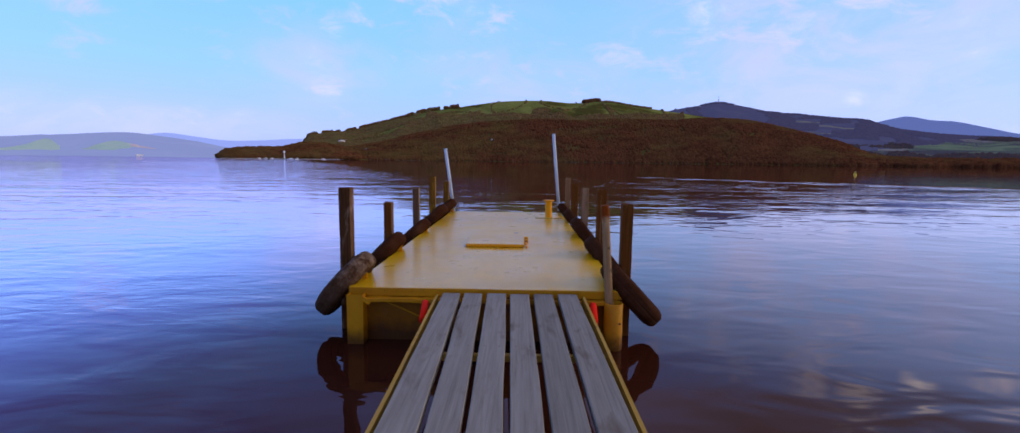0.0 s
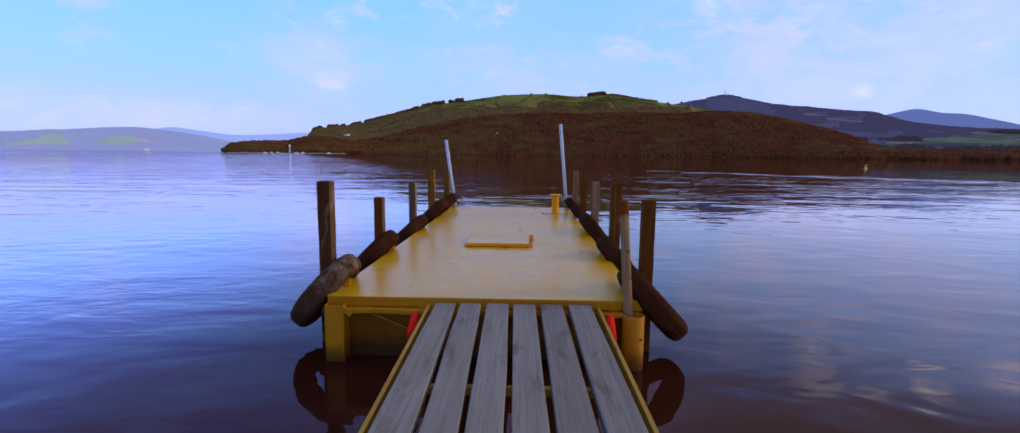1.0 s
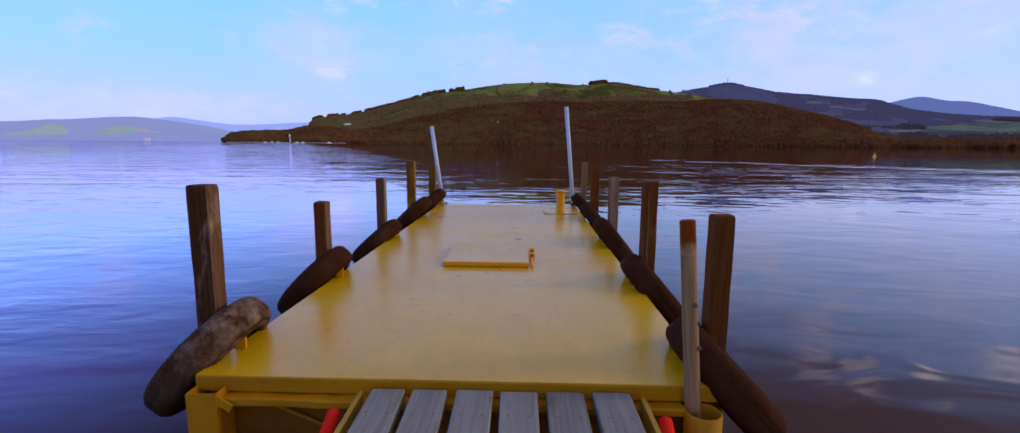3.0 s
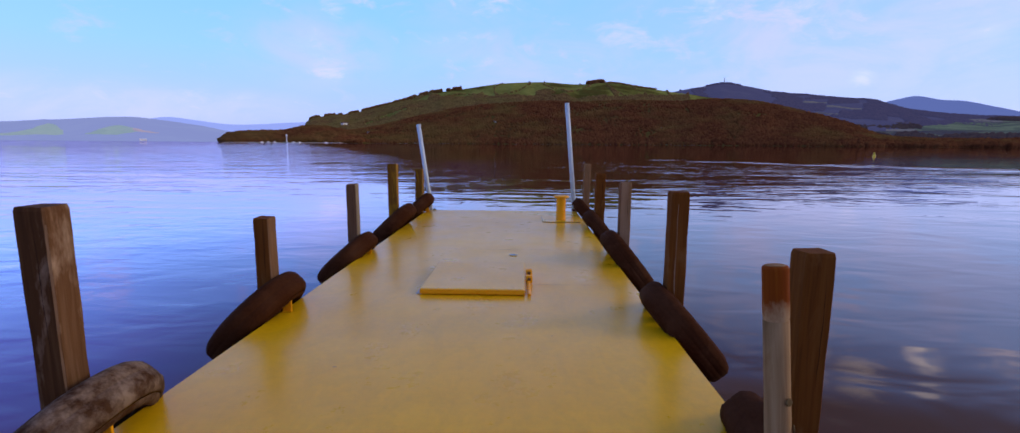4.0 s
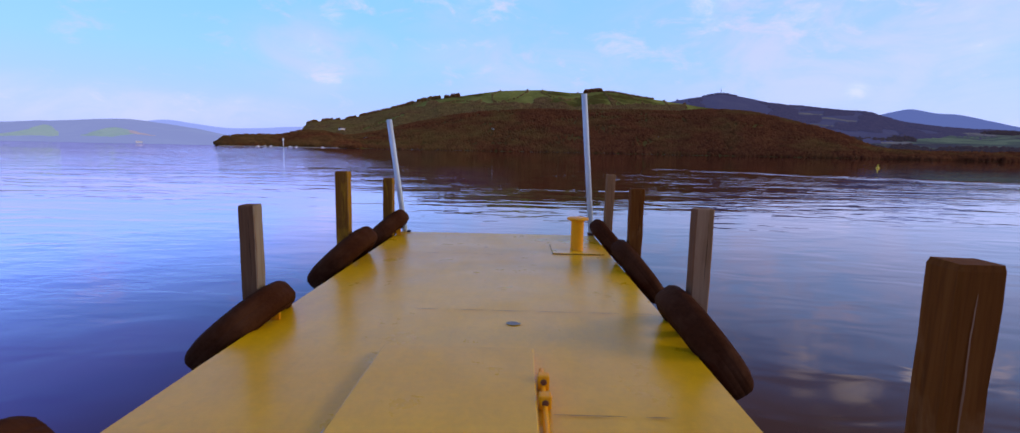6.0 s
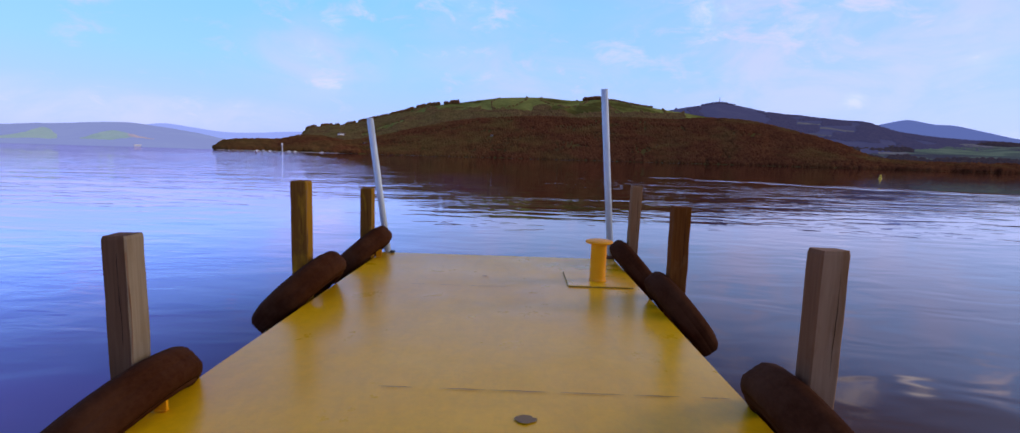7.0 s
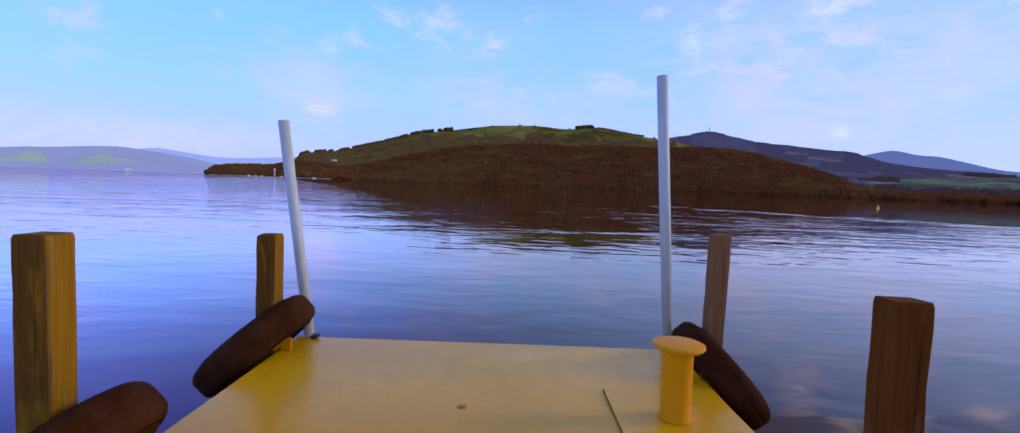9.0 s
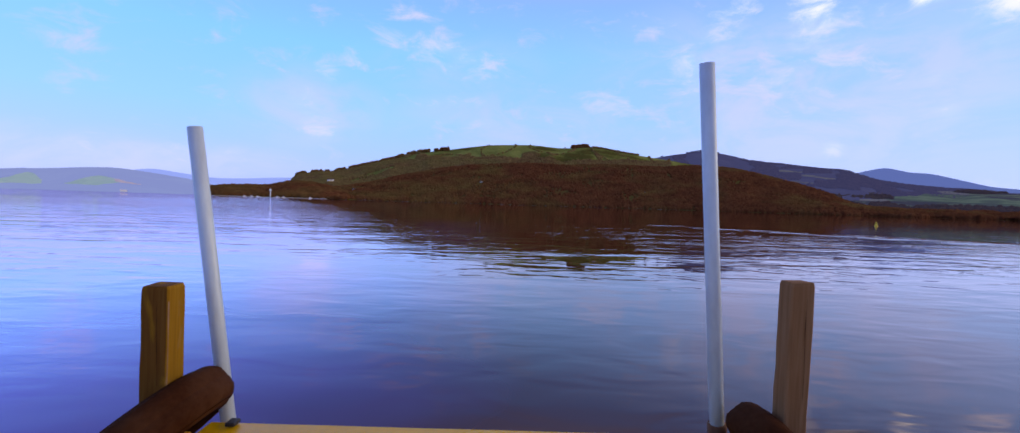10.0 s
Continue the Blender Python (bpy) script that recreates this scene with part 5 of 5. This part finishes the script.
def build_tyre(rubber, m, label, outer=0.292, half=0.070):
    t = thing("tyre", m, label, "tyre", "tyres hung round the posts")
    bead = 0.180
    # tread band with three worn grooves
    prof = [(outer - 0.046, -half), (outer - 0.032, -half + 0.003), (outer - 0.020, -half + 0.010), (outer - 0.010, -half + 0.021)]
    for zc in (-0.028, 0.0, 0.028):
        prof += [(outer - 0.0015 * abs(zc) * 20, zc - 0.006), (outer - 0.0022, zc - 0.002), (outer - 0.0022, zc + 0.002), (outer - 0.0015 * abs(zc) * 20, zc + 0.006)]
    prof += [(outer - 0.010, half - 0.021), (outer - 0.020, half - 0.010), (outer - 0.032, half - 0.003), (outer - 0.046, half)]
    inner = [(outer - 0.034, half - 0.006), (outer - 0.026, 0.0), (outer - 0.034, -half + 0.006)]
    bm = lathe(bmesh.new(), prof + inner, 104, close=True)
    for v in bm.verts:
        a = math.atan2(v.co.y, v.co.x)
        r = v.co.xy.length
        k = 1 + 0.006 * math.sin(3 * a + 1) + 0.005 * noise.noise(Vector((a * 3, v.co.z * 20, 1))) + 0.004 * noise.noise(Vector((a * 11, v.co.z * 45, 3)))
        if r > outer - 0.022 and abs(v.co.z) > 0.030 and int(a * 104 / 6.2832 + 208.5) % 3 == 0:
            k -= 0.012
        v.co.x *= k
        v.co.y *= k
    part("tread", bm, rubber, t, "worn grooved tread", True)
    for s in (-1, 1):
        side = [(outer - 0.046, half), (outer - 0.060, half + 0.007), (outer - 0.085, half + 0.006), (bead + 0.018, half - 0.012), (bead, half - 0.022),
                (bead + 0.001, half - 0.034), (bead + 0.02, half - 0.028), (outer - 0.085, half - 0.006), (outer - 0.036, half - 0.008)]
        part("sidewall", lathe(bmesh.new(), [(r, s * z) for r, z in side], 48, close=True), rubber, t, smooth=True)
    return t


def tyre_pose(side, y, tilt, x=None, z=0.385, yaw=0.0):
    x = 1.115 if x is None else x
    return pose(side * x, y, z) @ pose(0, 0, 0, 0, 0, yaw) @ pose(0, 0, 0, 0, side * tilt, 0)


DARK_TYRE = build_tyre(RUBBER, tyre_pose(-1, 1.453, 47, 1.142, 0.353), "worn dark brown rubber tyre slung round a post")
build_tyre(RUBBER_PALE, tyre_pose(-1, 0.286, 50, 1.11, 0.355), "sun-bleached grey-brown tyre slung round the first post")
for side, y, tilt, x, z, size in ((-1, 2.812, 43, 1.135, 0.352, 0.965), (-1, 4.188, 44, 1.126, 0.398, 1.06), (-1, 5.325, 43, 1.134, 0.40, 1.06),
                                  (1, 0.225, 47, 1.098, 0.328, 1.0), (1, 1.378, 50, 1.105, 0.345, 0.98), (1, 2.725, 52, 1.10, 0.375, 1.0), (1, 4.13, 51, 1.128, 0.364, 0.94), (1, 5.24, 49, 1.130, 0.368, 0.96)):
    copy_thing(DARK_TYRE, tyre_pose(side, y, tilt, x, z)).scale = (size, size, size)


def build_lug(side, y):
    """Small welded plate on the deck edge that keeps a tyre in place."""
    l = thing("tyre_bracket", pose(side * 0.956, y, DECK_Z + 0.004), "small yellow welded bracket under a tyre", "bracket", "tyre brackets on the deck edge")
    part("plate", box_bm(-0.024, 0.024, -0.005, 0.005, 0, 0.060, bevel=0.002), ORANGE, l)
    part("weld", box_bm(-0.024, 0.024, -0.009, 0.009, 0, 0.004, bevel=0.001), ORANGE, l)
    return l


LUG = build_lug(-1, 1.40)
for side, y in ((-1, 0.25), (-1, 2.78), (-1, 5.25)):
    copy_thing(LUG, pose(side * 0.956, y, DECK_Z + 0.004))


# ---- poles ----
def build_steel_pole(base, top, label, collar):
    base, top = Vector(base), Vector(top)
    d = (top - base).normalized()
    p = thing("steel_pole", Matrix.Translation(base) @ d.to_track_quat("Z", "Y").to_matrix().to_4x4(), label, "pole", "galvanised poles at the outer corners")
    h = (top - base).length
    r, w = 0.0275, 0.004
    part("tube", lathe(bmesh.new(), [(r - w, -0.75), (r, -0.75), (r, h - 0.001), (r - 0.001, h), (r - w, h), (r - w, h - 0.2)], 28), GALV, p, smooth=True)
    if collar:
        part("collar", lathe(bmesh.new(), [(r + 0.001, -0.05), (r + 0.009, -0.048), (r + 0.009, 0.028), (r + 0.001, 0.03)], 24), RUST, p, "rusty steel collar", True)
    return p


build_steel_pole((-0.953, 5.515, 0.40), (-1.108, 5.528, 1.531), "leaning galvanised steel pole at the pontoon's outer corner", False)
build_steel_pole((0.975, 5.525, 0.40), (0.834, 5.418, 1.810), "taller galvanised steel pole leaning over the pontoon end", True)
STRAP = thing("rubber_strap", pose(-0.895, 5.44, DECK_Z + 0.004), "short black rubber strap end on the deck edge", "strap")
part("strap", box_bm(-0.018, 0.018, -0.02, 0.03, 0, 0.016, bevel=0.005), BLACK, STRAP)


def build_peeled_pole():
    p = thing("wooden_pole", look((0.928, -0.075, -0.3), (0.848, 0.028, 1.026)) @ pose(0, 0, 0, 180, 0, 0), "peeled round wooden pole with a rust-red painted top", "pole")
    h = 1.326
    for name, z0, z1, mt, lb in (("shaft", 0.0, h - 0.125, PEELED, ""), ("painted_end", h - 0.135, h, RED_END, "rust-red painted pole end")):
        prof = [(0.0305 - 0.003 * z / h + 0.0015 * noise.noise((z * 9, 1, 2)), z) for z in (z0 + (z1 - z0) * i / 14 for i in range(15))]
        if name == "painted_end":
            prof = prof[:-1] + [(0.027, h - 0.004), (0.024, h)]
            prof = [(r - 0.0022 + 0.0030 * min(1.0, (z - z0) / 0.03), z) for r, z in prof]
        bm = lathe(bmesh.new(), prof, 24)
        if name == "painted_end":
            for v in bm.verts:
                if v.co.z < z0 + 0.03:
                    v.co.z += 0.018 * noise.noise(Vector((v.co.x * 90, v.co.y * 90, 3.0)))
        part(name, bm, mt, p, lb, True)
    part("end_grain", lathe(bmesh.new(), [(0.0215, h - 0.001), (0.021, h + 0.0015), (0.0, h + 0.002)], 20), PEELED, p, "bare pale end grain")
    for z, a in ((0.62, 4.0), (0.95, 5.2), (0.78, 1.0), (1.02, 4.4), (0.86, 4.9)):
        part("knot", lathe(bmesh.new(), [(0.010, 0), (0.008, 0.003), (0.0, 0.004)], 10, Matrix.Rotation(a, 4, "Z") @ Matrix.Translation((0.0315, 0, z)) @ Matrix.Rotation(radians(90), 4, "Y")), BEAM, p)
    return p


build_peeled_pole()


# ---- gangway ----
def build_gangway():
    g = thing("gangway", pose(0, 0, 0), "narrow gangway of six grey planks between yellow side bars", "gangway")
    far = ((-0.301, -0.176), (-0.146, -0.018), (0.017, 0.154), (0.181, 0.318), (0.350, 0.487), (0.522, 0.659))
    near = ((-0.262, -0.112), (-0.088, 0.040), (0.060, 0.190), (0.216, 0.339), (0.366, 0.504), (0.527, 0.669))
    y_far, y_mid = -0.03, -1.85
    top = 0.377
    for k, (f, n) in enumerate(zip(far, near)):
        bm = bmesh.new()
        rows = []
        ys = [y_far - 0.01 * noise.noise((k * 3.1, 0, 0)) - 0.075 * i for i in range(88)]
        for y in ys:
            u = min(1.0, (y_far - y) / (y_far - y_mid))
            l = f[0] + (n[0] - f[0]) * u + 0.004 * noise.noise((y * 1.7, k * 5.0, 1))
            r = f[1] + (n[1] - f[1]) * u + 0.004 * noise.noise((y * 1.7, k * 5.0, 9))
            if k == 1:
                l -= 0.006 * math.exp(-((y + 0.55) / 0.3) ** 2)
            z = top + 0.003 * noise.noise((y * 0.8, k * 2.0, 4)) + (0.0015 * (k % 3) - 0.0015)
            e = 0.004
            cup = 0.0018 * noise.noise((k * 7.0, y * 0.5, 2))
            rows.append([bm.verts.new(q) for q in ((l, y, z - 0.034), (l, y, z - e), (l + e, y, z), ((l + r) / 2, y, z + cup), (r - e, y, z), (r, y, z - e), (r, y, z - 0.034))])
        for a, b in zip(rows, rows[1:]):
            for i in range(7):
                bm.faces.new((a[i], a[(i + 1) % 7], b[(i + 1) % 7], b[i]))
        bm.faces.new(rows[0])
        bm.faces.new(rows[-1][::-1])
        pl = part("plank", bm, PLANK, g, "weathered grey plank")
        # screw heads over each beam
        for y in (-0.20, -1.05, -1.97):
            u = (y_far - y) / (y_far - y_mid)
            for q in (0.22, 0.78):
                x = (f[0] + (n[0] - f[0]) * u) * (1 - q) + (f[1] + (n[1] - f[1]) * u) * q
                part("screw", lathe(bmesh.new(), [(0.0032, 0), (0.0028, 0.0010), (0.0, 0.0012)], 8, Matrix.Translation((x, y, top + 0.0032))), RUST, pl)
    for y in [-1.05 - 0.92 * i for i in range(6)]:
        part("cross_bar", box_bm(-0.29, 0.69, y - 0.016, y + 0.016, top - 0.075, top - 0.0385, bevel=0.004), BAR, g, "yellow steel cross bar under the planks")
    for x0, x1, xs in ((-0.332, -0.276, -0.388), (0.698, 0.688, 0.742)):
        # angle bar along the edge
        d = Vector((x1 - x0, -1.82, 0)).normalized()
        a = Vector((x0, -0.03, 0))
        s = -1 if x0 < 0 else 1
        bm = bmesh.new()
        rows = []
        for i in range(14):
            c = a + d * (0.5 * i if i < 13 else 6.5)
            if i >= 4:
                c.x = x1
            sag = 0.0015 * noise.noise((i * 1.3, s, 0))
            prof = ((0, -0.075), (0, 0.0), (s * 0.017, 0.0), (s * 0.017, -0.006), (s * 0.006, -0.006), (s * 0.006, -0.075))
            rows.append([bm.verts.new((c.x + px, c.y, top - 0.012 + pz + sag)) for px, pz in prof])
        for p, q in zip(rows, rows[1:]):
            for i in range(6):
                bm.faces.new((p[i], p[(i + 1) % 6], q[(i + 1) % 6], q[i]))
        bm.faces.new(rows[0])
        bm.faces.new(rows[-1][::-1])
        part("side_bar", bm, BAR, g, "yellow painted steel side bar")
        # red sleeve over the hinge hook
        tube = bmesh.new()
        m = Matrix.Translation((xs, -0.35, 0.276)) @ Vector((0.02 * s, 0.22, 0.056)).to_track_quat("Z", "Y").to_matrix().to_4x4()
        lathe(tube, [(0.016, 0), (0.023, 0), (0.0235, 0.228), (0.016, 0.228), (0.016, 0.0)], 18, m)
        sl = part("hook_sleeve", tube, RED, g, "bright red plastic sleeve", True)
        bm = box_bm(xs - s * 0.014 - 0.004, xs - s * 0.014 + 0.004, -0.335, -0.16, 0.195, 0.30, bevel=0.003)
        part("sleeve_flap", bm, RED, sl)
        part("hook", rod(bmesh.new(), (xs, -0.335, 0.280), (xs + 0.018 * s, -0.145, 0.328), 0.009, 10), RUST, g)
    return g


build_gangway()
